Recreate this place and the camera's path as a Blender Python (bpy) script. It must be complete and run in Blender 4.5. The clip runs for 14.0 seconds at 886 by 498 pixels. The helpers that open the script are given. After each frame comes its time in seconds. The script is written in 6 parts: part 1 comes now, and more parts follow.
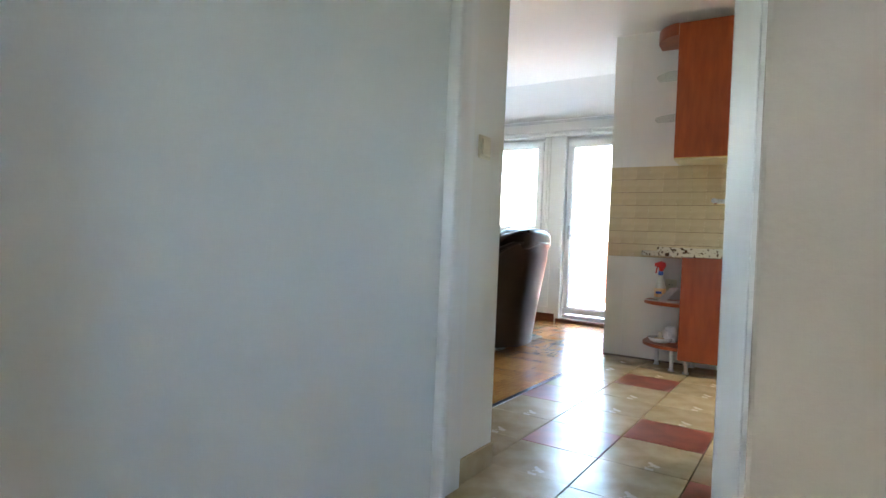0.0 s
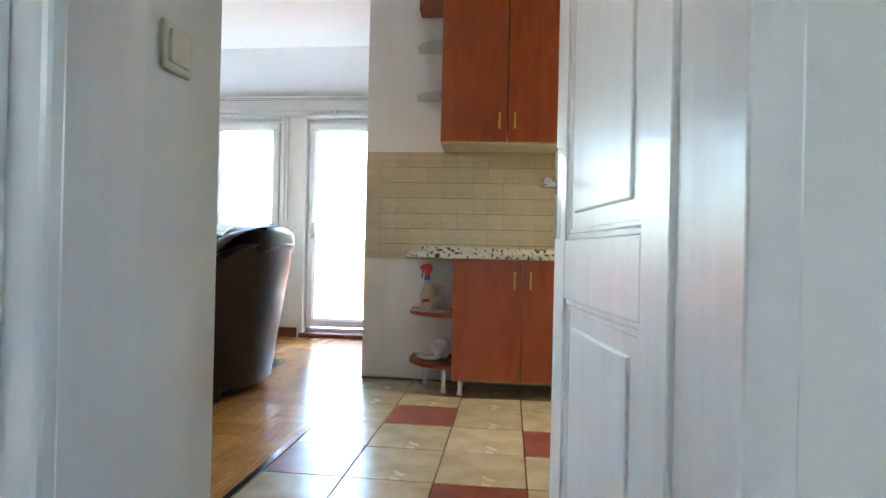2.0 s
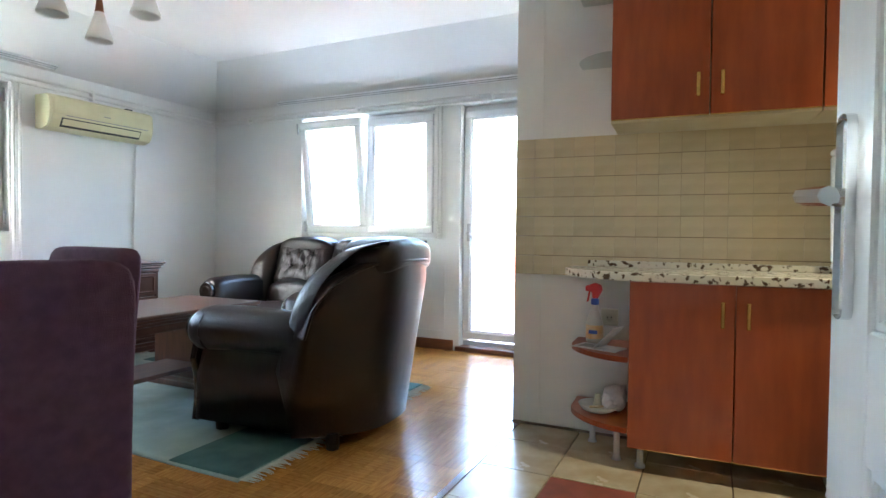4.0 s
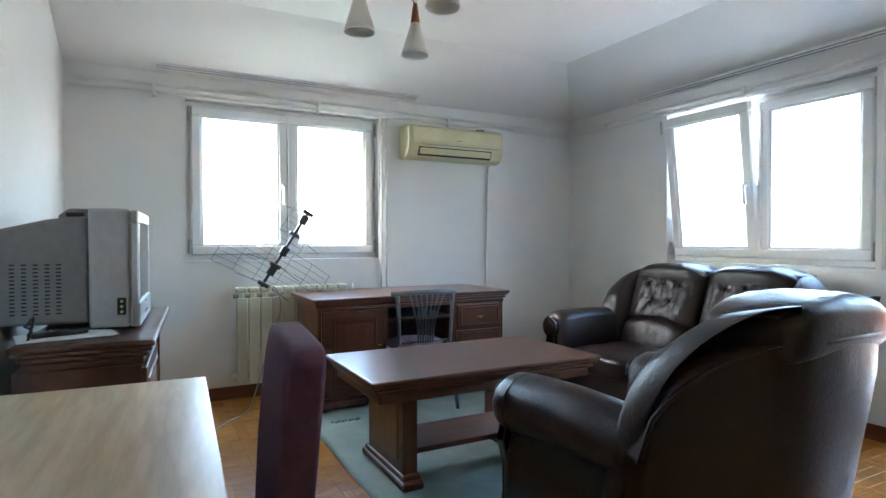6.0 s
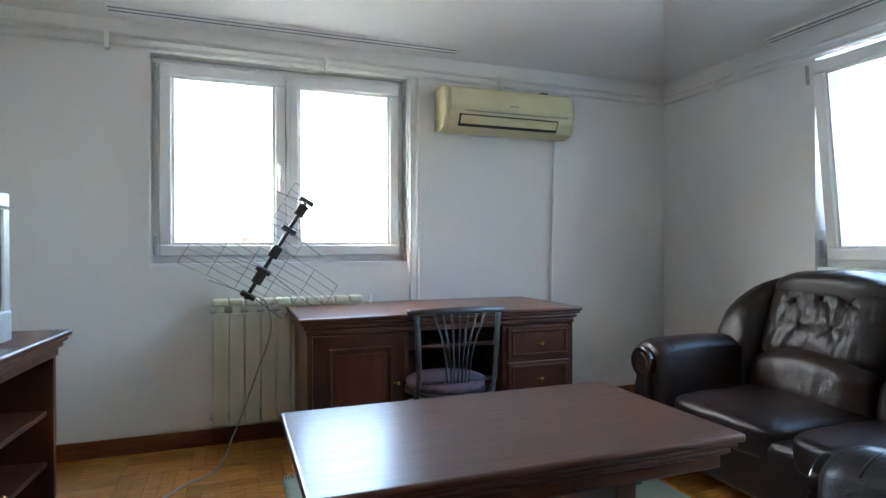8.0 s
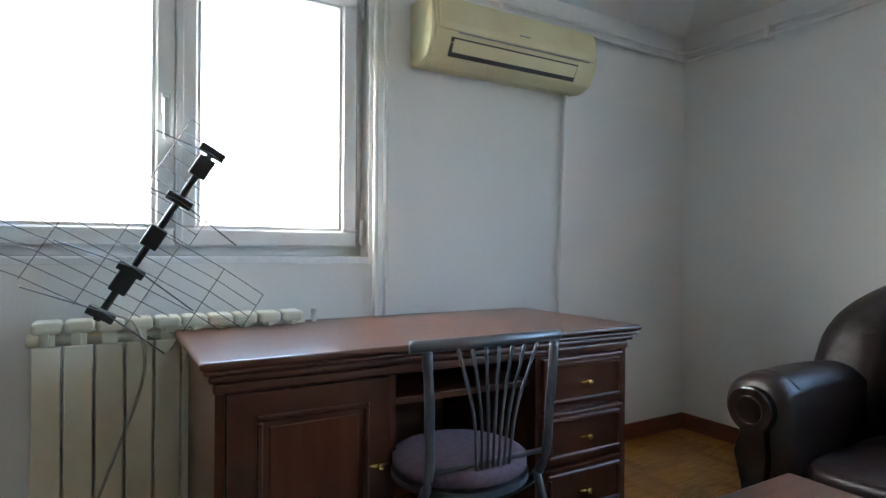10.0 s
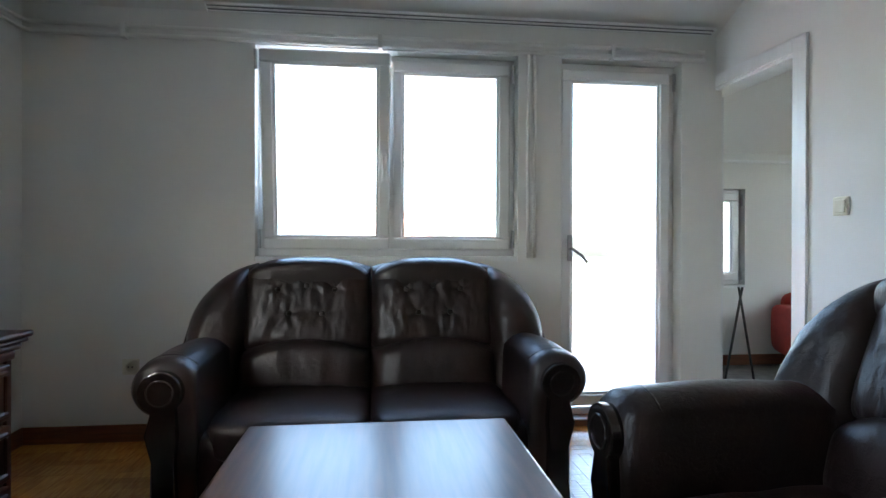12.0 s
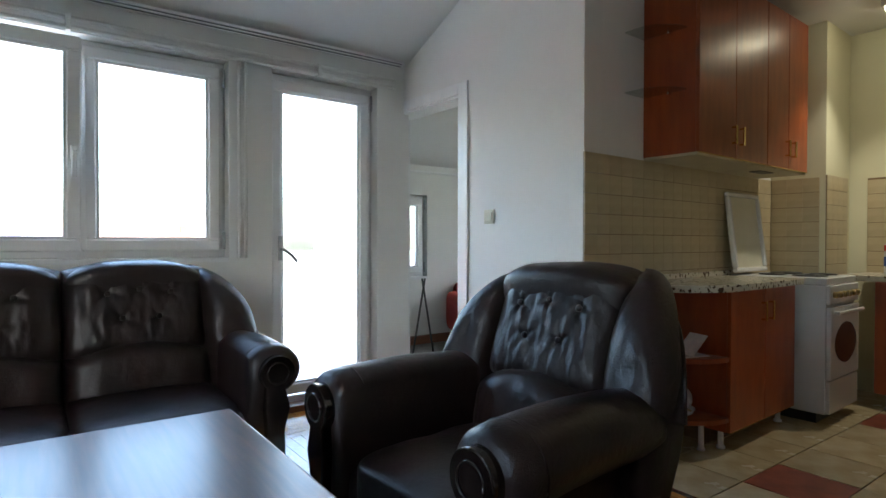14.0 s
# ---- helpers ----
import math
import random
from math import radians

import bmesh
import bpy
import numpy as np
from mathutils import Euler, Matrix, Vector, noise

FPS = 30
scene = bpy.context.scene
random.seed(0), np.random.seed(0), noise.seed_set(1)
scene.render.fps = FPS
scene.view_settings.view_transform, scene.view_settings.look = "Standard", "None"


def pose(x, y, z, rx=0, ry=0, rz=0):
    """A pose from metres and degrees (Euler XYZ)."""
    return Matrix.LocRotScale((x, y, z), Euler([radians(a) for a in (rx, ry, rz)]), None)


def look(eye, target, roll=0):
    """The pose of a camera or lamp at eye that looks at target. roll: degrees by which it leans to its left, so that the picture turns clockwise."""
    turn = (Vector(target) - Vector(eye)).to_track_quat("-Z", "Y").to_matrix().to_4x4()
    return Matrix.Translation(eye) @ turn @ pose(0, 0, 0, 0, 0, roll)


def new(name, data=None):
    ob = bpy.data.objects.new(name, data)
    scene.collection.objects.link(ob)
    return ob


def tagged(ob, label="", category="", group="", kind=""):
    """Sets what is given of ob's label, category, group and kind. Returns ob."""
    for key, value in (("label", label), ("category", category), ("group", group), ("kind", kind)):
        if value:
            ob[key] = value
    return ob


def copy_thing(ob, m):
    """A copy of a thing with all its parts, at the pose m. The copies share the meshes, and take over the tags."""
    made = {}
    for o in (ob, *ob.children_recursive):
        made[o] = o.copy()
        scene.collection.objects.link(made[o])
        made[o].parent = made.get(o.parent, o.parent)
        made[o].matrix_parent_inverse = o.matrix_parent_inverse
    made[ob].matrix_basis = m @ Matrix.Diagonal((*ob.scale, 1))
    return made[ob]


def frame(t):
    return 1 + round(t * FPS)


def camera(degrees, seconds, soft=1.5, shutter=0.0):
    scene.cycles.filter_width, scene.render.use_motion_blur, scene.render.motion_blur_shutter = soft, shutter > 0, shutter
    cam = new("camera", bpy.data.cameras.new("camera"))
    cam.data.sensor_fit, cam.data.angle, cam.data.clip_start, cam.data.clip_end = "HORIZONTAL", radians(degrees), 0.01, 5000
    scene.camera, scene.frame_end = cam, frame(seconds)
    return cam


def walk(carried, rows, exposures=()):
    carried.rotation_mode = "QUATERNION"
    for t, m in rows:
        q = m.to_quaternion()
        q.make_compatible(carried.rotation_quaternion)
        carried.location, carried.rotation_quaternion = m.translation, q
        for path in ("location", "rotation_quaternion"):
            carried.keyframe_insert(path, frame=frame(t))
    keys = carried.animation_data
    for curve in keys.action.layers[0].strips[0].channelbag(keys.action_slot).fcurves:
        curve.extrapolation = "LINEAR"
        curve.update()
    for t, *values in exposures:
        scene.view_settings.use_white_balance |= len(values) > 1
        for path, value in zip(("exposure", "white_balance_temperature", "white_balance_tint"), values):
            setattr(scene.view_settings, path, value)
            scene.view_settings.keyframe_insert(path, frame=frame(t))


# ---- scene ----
cam = camera(76.0, 14.0)
PATH = [
    (0, (1.371, 0.498, 0.827), (0.279, 2.173, 0.806), 2.5),
    (0.5, (1.226, 0.645, 0.805), (0.43, 2.48, 0.795), 2.2),
    (1, (1.106, 0.853, 0.805), (0.603, 2.789, 0.810), 1.9),
    (1.5, (1.023, 1.058, 0.812), (0.693, 3.031, 0.819), 1.6),
    (2, (0.948, 1.359, 0.843), (0.714, 3.346, 0.85), 1.3),
    (2.2, (0.931, 1.475, 0.855), (0.742, 3.466, 0.864), 1.3),
    (4.3, (0.926, 2.265, 0.993), (-0.094, 3.984, 0.935), 0.2),
    (4.5, (0.905, 2.367, 0.975), (-0.232, 4.011, 0.924), 0.0),
    (5, (0.797, 2.622, 0.986), (-0.661, 3.991, 0.942), 0.0),
    (5.5, (0.652, 2.795, 1.054), (-0.989, 3.938, 1.014), -0.0),
    (6, (0.431, 2.933, 1.12), (-1.338, 3.866, 1.088), -0.1),
    (6.5, (0.289, 3.159, 1.186), (-1.515, 4.021, 1.142), 0.1),
    (7, (0.041, 3.295, 1.171), (-1.787, 4.104, 1.129), -0.1),
    (7.5, (-0.189, 3.453, 1.114), (-2.055, 4.174, 1.09), -0.1),
    (7.7, (-0.304, 3.545, 1.096), (-2.179, 4.24, 1.085), -0.1),
    (9.8, (-1.6, 3.679, 1.001), (-3.399, 4.553, 1.024), 0.6),
    (10, (-1.679, 3.694, 1.013), (-3.406, 4.702, 1.014), 0.4),
    (10.5, (-1.861, 3.726, 0.999), (-3.227, 5.187, 0.993), 0.5),
    (11, (-1.936, 3.701, 0.988), (-2.823, 5.494, 0.99), 0.3),
    (11.5, (-1.96, 3.591, 0.978), (-2.217, 5.574, 0.984), 0.3),
    (12, (-2.022, 3.433, 1.007), (-1.787, 5.419, 1.001), 0.2),
    (12.5, (-2.104, 3.323, 1.018), (-1.542, 5.242, 1.007), -0.0),
    (13, (-2.148, 3.255, 1.012), (-1.318, 5.075, 0.993), 0.1),
    (13.5, (-2.196, 3.213, 1.017), (-1.15, 4.918, 0.993), 0.1),
    (14, (-2.161, 3.191, 1.047), (-0.981, 4.806, 1.021), 0.1),
]
EXPOSURES = [(t, ev, kelvin, 2) for t, ev, kelvin in ((0.0, 6.0, 6450), (2.2, 6.0, 6300), (4.3, 5.75, 6200), (5.5, 5.35, 6200), (7.0, 5.05, 6200), (10.0, 4.85, 6300), (11.0, 4.5, 6400), (12.5, 4.3, 6450), (14.0, 4.2, 6450))]
walk(cam, [(t, look(eye, target, roll)) for t, eye, target, roll in PATH], EXPOSURES)

# ---- light ----
BULB = 7.0
SPOT_WATTS = 2.4
world = bpy.data.worlds.new("sky_world")
scene.world = world
world.use_nodes = True
wn = world.node_tree.nodes
sky = wn.new("ShaderNodeTexSky")
sky.sky_type = "NISHITA"
sky.sun_disc = False
sky.sun_elevation, sky.sun_rotation = radians(48), radians(200)
sky.dust_density, sky.air_density = 4.0, 1.0
wn["Background"].inputs["Strength"].default_value = 0.15
world.node_tree.links.new(sky.outputs[0], wn["Background"].inputs["Color"])

sun_data = bpy.data.lights.new("sun", "SUN")
sun_data.energy, sun_data.angle, sun_data.color = 1.0, radians(20), (1.0, 0.96, 0.9)
sun_ob = new("sun", sun_data)
sun_ob.matrix_world = look((0, -6, 12), (0, 0, 0))


# ---- materials ----
def mat(name, col, rough=0.5, metal=0.0, col2=None, scale=8.0, detail=4.0, bump=0.0, bump_scale=60.0, stretch=(1, 1, 1),
        spec=0.5, coat=0.0, piece=0.0, coat_rough=0.1, lo=0.35, hi=0.65, rough_var=0.0):
    """A node material: two colours mixed by noise, a fine relief, and a shift of tone from piece to piece."""
    m = bpy.data.materials.new(name)
    m.use_nodes = True
    nt = m.node_tree
    n, l = nt.nodes, nt.links
    b = n["Principled BSDF"]
    b.inputs["Roughness"].default_value = rough
    b.inputs["Metallic"].default_value = metal
    b.inputs["Specular IOR Level"].default_value = spec
    b.inputs["Coat Weight"].default_value = coat
    b.inputs["Coat Roughness"].default_value = coat_rough
    tc = n.new("ShaderNodeTexCoord")
    mp = n.new("ShaderNodeMapping")
    mp.inputs["Scale"].default_value = stretch
    l.new(tc.outputs["Object"], mp.inputs["Vector"])
    nz = n.new("ShaderNodeTexNoise")
    nz.inputs["Scale"].default_value, nz.inputs["Detail"].default_value = scale, detail
    l.new(mp.outputs[0], nz.inputs["Vector"])
    ramp = n.new("ShaderNodeValToRGB")
    ramp.color_ramp.elements[0].position, ramp.color_ramp.elements[1].position = lo, hi
    ramp.color_ramp.elements[0].color = (*col, 1)
    ramp.color_ramp.elements[1].color = (*(col2 or col), 1)
    l.new(nz.outputs["Fac"], ramp.inputs["Fac"])
    out = ramp.outputs["Color"]
    if piece:
        oi = n.new("ShaderNodeObjectInfo")
        gi = n.new("ShaderNodeNewGeometry")
        ad = n.new("ShaderNodeMath")
        ad.operation = "ADD"
        l.new(oi.outputs["Random"], ad.inputs[0])
        l.new(gi.outputs["Random Per Island"], ad.inputs[1])
        fr = n.new("ShaderNodeMath")
        fr.operation = "FRACT"
        l.new(ad.outputs[0], fr.inputs[0])
        mr = n.new("ShaderNodeMapRange")
        mr.inputs["To Min"].default_value, mr.inputs["To Max"].default_value = 1 - piece, 1 + piece
        l.new(fr.outputs[0], mr.inputs["Value"])
        hs = n.new("ShaderNodeHueSaturation")
        l.new(mr.outputs[0], hs.inputs["Value"])
        l.new(out, hs.inputs["Color"])
        out = hs.outputs["Color"]
    l.new(out, b.inputs["Base Color"])
    if rough_var:
        mr2 = n.new("ShaderNodeMapRange")
        mr2.inputs["To Min"].default_value, mr2.inputs["To Max"].default_value = rough - rough_var, rough + rough_var
        nz3 = n.new("ShaderNodeTexNoise")
        nz3.inputs["Scale"].default_value, nz3.inputs["Detail"].default_value = 3.0, 6.0
        l.new(tc.outputs["Object"], nz3.inputs["Vector"])
        l.new(nz3.outputs["Fac"], mr2.inputs["Value"])
        l.new(mr2.outputs[0], b.inputs["Roughness"])
    if bump:
        nz2 = n.new("ShaderNodeTexNoise")
        nz2.inputs["Scale"].default_value, nz2.inputs["Detail"].default_value = bump_scale, 3.0
        l.new(mp.outputs[0], nz2.inputs["Vector"])
        bp = n.new("ShaderNodeBump")
        bp.inputs["Strength"].default_value, bp.inputs["Distance"].default_value = bump, 0.004
        l.new(nz2.outputs["Fac"], bp.inputs["Height"])
        l.new(bp.outputs[0], b.inputs["Normal"])
    return m


def glass_mat(name, tint=(1, 1, 1)):
    m = bpy.data.materials.new(name)
    m.use_nodes = True
    n, l = m.node_tree.nodes, m.node_tree.links
    n.remove(n["Principled BSDF"])
    tr, gl, mx = n.new("ShaderNodeBsdfTransparent"), n.new("ShaderNodeBsdfGlossy"), n.new("ShaderNodeMixShader")
    tr.inputs["Color"].default_value = (*tint, 1)
    gl.inputs["Roughness"].default_value = 0.02
    lw = n.new("ShaderNodeLayerWeight")
    lw.inputs["Blend"].default_value = 0.5
    pw = n.new("ShaderNodeMath")
    pw.operation = "POWER"
    pw.inputs[1].default_value = 3.5
    l.new(lw.outputs["Facing"], pw.inputs[0])
    ma = n.new("ShaderNodeMath")
    ma.operation = "MULTIPLY_ADD"
    ma.inputs[1].default_value, ma.inputs[2].default_value = 0.55, 0.04
    l.new(pw.outputs[0], ma.inputs[0])
    l.new(ma.outputs[0], mx.inputs[0])
    l.new(tr.outputs[0], mx.inputs[1])
    l.new(gl.outputs[0], mx.inputs[2])
    l.new(mx.outputs[0], n["Material Output"].inputs["Surface"])
    return m


M_WALL = mat("wall_paint", (0.80, 0.80, 0.785), 0.75, col2=(0.765, 0.765, 0.75), scale=1.6, bump=0.12, bump_scale=140, spec=0.25)
M_CREAMWALL = mat("cream_wall_paint", (0.74, 0.71, 0.53), 0.8, col2=(0.69, 0.66, 0.48), scale=1.5, bump=0.1, bump_scale=120, spec=0.2)
# One beige tone, darker than the white hall walls, for the partition end.
M_PIER = mat("darker_beige_pier", (0.44, 0.40, 0.345), 0.75, col2=(0.41, 0.37, 0.315), scale=1.4, bump=0.12, bump_scale=140, spec=0.25)
M_CEIL = mat("ceiling_paint", (0.80, 0.795, 0.78), 0.85, col2=(0.77, 0.765, 0.75), scale=1.2, bump=0.1, bump_scale=120, spec=0.2)
M_PVC = mat("white_pvc", (0.82, 0.83, 0.84), 0.3, col2=(0.79, 0.80, 0.81), scale=3)
M_WHITE = mat("white_gloss_paint", (0.80, 0.81, 0.82), 0.28, col2=(0.76, 0.77, 0.78), scale=4, stretch=(6, 6, 0.6), bump=0.07, bump_scale=40)
M_PIPE = mat("pipe_paint", (0.80, 0.80, 0.78), 0.35, col2=(0.74, 0.74, 0.72), scale=5)
M_PARQ = mat("oak_parquet", (0.53, 0.25, 0.058), 0.24, col2=(0.37, 0.150, 0.032), scale=9, stretch=(10, 1, 1), detail=6, piece=0.17,
             bump=0.06, bump_scale=30, coat=0.25, coat_rough=0.18)
M_BEDFLOOR = mat("grey_carpet", (0.22, 0.215, 0.20), 0.95, col2=(0.17, 0.165, 0.155), scale=12, bump=0.6, bump_scale=300, spec=0.1)
M_FLOORBED = mat("floor_bed", (0.13, 0.065, 0.022), 0.6, col2=(0.09, 0.045, 0.016), scale=6)
M_TILE = mat("beige_floor_tile", (0.54, 0.45, 0.30), 0.25, col2=(0.40, 0.31, 0.18), scale=7, detail=8, piece=0.10, bump=0.02, bump_scale=18, rough_var=0.08)
M_REDTILE = mat("red_floor_tile", (0.30, 0.085, 0.05), 0.3, col2=(0.17, 0.05, 0.035), scale=9, detail=8, piece=0.12, bump=0.1, bump_scale=20)
M_GROUT = mat("grout", (0.20, 0.16, 0.11), 0.9, col2=(0.14, 0.11, 0.08), scale=20)
M_WTILE = mat("beige_wall_tile", (0.55, 0.46, 0.30), 0.3, col2=(0.47, 0.385, 0.24), scale=5, detail=5, piece=0.06, bump=0.15, bump_scale=25, stretch=(1, 1, 3))
M_WGROUT = mat("tile_grout", (0.22, 0.15, 0.085), 0.9, col2=(0.17, 0.12, 0.07), scale=30)
M_SKIRT = mat("skirting_wood", (0.20, 0.065, 0.022), 0.35, col2=(0.13, 0.04, 0.015), scale=6, stretch=(1, 1, 12), bump=0.05)


def leather_mat():
    """Worn dark brown leather: soft folds, fine creases and a pebbled grain."""
    m = mat("creased_brown_leather", (0.022, 0.0118, 0.0105), 0.32, col2=(0.014, 0.0080, 0.0075), scale=6, spec=0.44, rough_var=0.05, detail=7)
    n, l = m.node_tree.nodes, m.node_tree.links
    tc = n.new("ShaderNodeTexCoord")
    last = None
    for scale, detail, dist, strength, ridge in ((20.0, 5.0, 0.006, 0.22, True), (75.0, 5.0, 0.003, 0.45, True), (420.0, 2.0, 0.0008, 0.35, False)):
        nz = n.new("ShaderNodeTexNoise")
        nz.inputs["Scale"].default_value, nz.inputs["Detail"].default_value, nz.inputs["Distortion"].default_value = scale, detail, 0.8
        l.new(tc.outputs["Object"], nz.inputs["Vector"])
        h = nz.outputs["Fac"]
        if ridge:
            a = n.new("ShaderNodeMath")
            a.operation = "SUBTRACT"
            a.inputs[1].default_value = 0.5
            l.new(h, a.inputs[0])
            b = n.new("ShaderNodeMath")
            b.operation = "ABSOLUTE"
            l.new(a.outputs[0], b.inputs[0])
            c = n.new("ShaderNodeMath")
            c.operation = "POWER"
            c.inputs[1].default_value = 0.6
            l.new(b.outputs[0], c.inputs[0])
            h = c.outputs[0]
        bp = n.new("ShaderNodeBump")
        bp.inputs["Strength"].default_value, bp.inputs["Distance"].default_value = strength, dist
        l.new(h, bp.inputs["Height"])
        if last:
            l.new(last, bp.inputs["Normal"])
        last = bp.outputs[0]
    l.new(last, n["Principled BSDF"].inputs["Normal"])
    return m


M_LEATHER = leather_mat()
M_DARKWOOD = mat("walnut_wood", (0.115, 0.042, 0.022), 0.32, col2=(0.062, 0.022, 0.012), scale=5, stretch=(9, 1, 1), detail=7, bump=0.05, coat=0.2, coat_rough=0.2)
M_DARKWOOD_Y = mat("walnut_wood_lengthwise", (0.115, 0.042, 0.022), 0.32, col2=(0.062, 0.022, 0.012), scale=5, stretch=(12, 0.8, 4), detail=7, bump=0.05, coat=0.3, coat_rough=0.2)
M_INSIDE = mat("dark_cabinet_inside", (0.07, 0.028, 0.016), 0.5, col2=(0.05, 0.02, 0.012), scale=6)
M_CHERRY = mat("cherry_laminate", (0.36, 0.075, 0.018), 0.33, col2=(0.25, 0.045, 0.012), scale=4, stretch=(5, 5, 1), detail=7, lo=0.3, hi=0.7, bump=0.03)
M_BRASS = mat("brass", (0.78, 0.53, 0.19), 0.25, metal=1.0, col2=(0.66, 0.43, 0.15), scale=20)
M_CHROME = mat("chrome", (0.75, 0.76, 0.78), 0.12, metal=1.0, col2=(0.68, 0.69, 0.71), scale=10)
M_STEEL = mat("grey_painted_steel", (0.16, 0.17, 0.19), 0.35, metal=0.6, col2=(0.13, 0.14, 0.16), scale=10)
M_BLACK = mat("black_plastic", (0.015, 0.015, 0.017), 0.4, col2=(0.022, 0.022, 0.024), scale=12)
M_SILVER = mat("silver_plastic", (0.46, 0.47, 0.49), 0.4, metal=0.25, col2=(0.41, 0.42, 0.44), scale=30)
M_GREYP = mat("grey_plastic", (0.25, 0.255, 0.27), 0.5, col2=(0.22, 0.225, 0.24), scale=30, bump=0.15, bump_scale=300)
M_SCREEN = mat("dark_screen", (0.02, 0.022, 0.025), 0.06, col2=(0.018, 0.02, 0.022), scale=5)
M_PURPLE = mat("purple_fabric", (0.105, 0.052, 0.085), 0.9, col2=(0.085, 0.042, 0.07), scale=40, bump=0.5, bump_scale=500, spec=0.2)
M_LIGHTOAK = mat("light_oak_laminate", (0.58, 0.47, 0.31), 0.3, col2=(0.44, 0.335, 0.2), scale=5, stretch=(1.2, 9, 9), detail=7, bump=0.04)
M_LIGHTOAK_V = mat("light_oak_upright", (0.58, 0.47, 0.31), 0.4, col2=(0.42, 0.32, 0.19), scale=5, stretch=(9, 9, 0.9), detail=7, bump=0.04)
M_CREAM = mat("cream_plastic", (0.66, 0.61, 0.38), 0.4, col2=(0.60, 0.55, 0.33), scale=6)
M_CREAM2 = mat("cream_enamel", (0.72, 0.70, 0.58), 0.35, col2=(0.66, 0.64, 0.52), scale=6)
M_RUG = mat("green_rug_wool", (0.36, 0.44, 0.395), 0.95, col2=(0.28, 0.36, 0.325), scale=5, detail=8, bump=0.9, bump_scale=260, spec=0.1)
M_RUGD = mat("dark_green_rug_wool", (0.09, 0.17, 0.165), 0.95, col2=(0.065, 0.13, 0.13), scale=9, detail=8, bump=0.9, bump_scale=260, spec=0.1)
M_FRINGE = mat("rug_fringe", (0.55, 0.56, 0.50), 0.95, col2=(0.42, 0.43, 0.38), scale=30)
M_GRANITE = mat("speckled_stone_laminate", (0.62, 0.57, 0.47), 0.25, col2=(0.09, 0.055, 0.035), scale=45, detail=2, lo=0.55, hi=0.62)
M_ENAMEL = mat("white_enamel", (0.76, 0.77, 0.78), 0.22, col2=(0.72, 0.73, 0.74), scale=4)
M_CREAMPANEL = mat("cream_panel", (0.62, 0.56, 0.40), 0.45, col2=(0.57, 0.51, 0.36), scale=6)
M_GLASS = glass_mat("window_glass")
# Tints the light that comes through the added hall openings.
M_OPENINGTINT = glass_mat("light_opening_tint", (0.92, 0.945, 0.965))
M_SHELFGLASS = glass_mat("shelf_glass", (0.86, 0.90, 0.88))
M_RED = mat("red_fabric", (0.38, 0.035, 0.022), 0.85, col2=(0.29, 0.025, 0.016), scale=20, bump=0.4, bump_scale=300)
M_BRICK = mat("red_brick", (0.34, 0.105, 0.07), 0.9, col2=(0.24, 0.075, 0.05), scale=14, piece=0.2, bump=0.5, bump_scale=60)
M_MORTAR = mat("mortar", (0.38, 0.36, 0.33), 0.95, col2=(0.32, 0.30, 0.28), scale=20)
M_TERRACE = mat("terrace_concrete", (0.62, 0.61, 0.58), 0.85, col2=(0.54, 0.53, 0.50), scale=4, bump=0.3)
M_GROUND = mat("distant_ground", (0.16, 0.17, 0.15), 0.95, col2=(0.11, 0.13, 0.10), scale=0.05)
M_ROOF = mat("distant_roof", (0.22, 0.12, 0.09), 0.9, col2=(0.16, 0.09, 0.07), scale=2)
M_FACADE = mat("distant_facade", (0.5, 0.48, 0.44), 0.9, col2=(0.42, 0.4, 0.37), scale=1.5)
M_FROST = mat("frosted_shade_glass", (0.80, 0.79, 0.76), 0.35, col2=(0.74, 0.73, 0.70), scale=5)
M_COPPER = mat("wooden_lamp_neck", (0.33, 0.13, 0.05), 0.35, col2=(0.24, 0.09, 0.035), scale=9)
M_PAPER = mat("paper", (0.75, 0.75, 0.77), 0.8, col2=(0.62, 0.63, 0.68), scale=20)
M_CORD = mat("grey_cord", (0.42, 0.40, 0.36), 0.6, col2=(0.36, 0.34, 0.3), scale=9)
M_ORANGE = mat("orange_label", (0.75, 0.42, 0.16), 0.5, col2=(0.8, 0.62, 0.4), scale=25)
M_BLUE = mat("blue_plastic", (0.05, 0.10, 0.42), 0.4, col2=(0.06, 0.13, 0.5), scale=12)
M_REDP = mat("red_plastic", (0.55, 0.02, 0.02), 0.35, col2=(0.48, 0.018, 0.018), scale=12)
M_CLEARP = mat("pale_translucent_plastic", (0.62, 0.60, 0.55), 0.3, col2=(0.58, 0.55, 0.5), scale=9)
M_DARKBRASS = mat("dull_brass", (0.42, 0.32, 0.16), 0.35, metal=0.9, col2=(0.33, 0.25, 0.12), scale=20)


# ---- mesh helpers ----
def add_box(bm, x0, x1, y0, y1, z0, z1, bevel=0.0, seg=2):
    r = bmesh.ops.create_cube(bm, size=1.0, matrix=Matrix.Translation(((x0 + x1) / 2, (y0 + y1) / 2, (z0 + z1) / 2)) @ Matrix.Diagonal((abs(x1 - x0), abs(y1 - y0), abs(z1 - z0), 1)))
    if bevel:
        es = list({e for v in r["verts"] for e in v.link_edges})
        bmesh.ops.bevel(bm, geom=es, offset=bevel, segments=seg, profile=0.5, affect="EDGES")
    return bm


def box(x0, x1, y0, y1, z0, z1, bevel=0.0, seg=2):
    return add_box(bmesh.new(), x0, x1, y0, y1, z0, z1, bevel, seg)


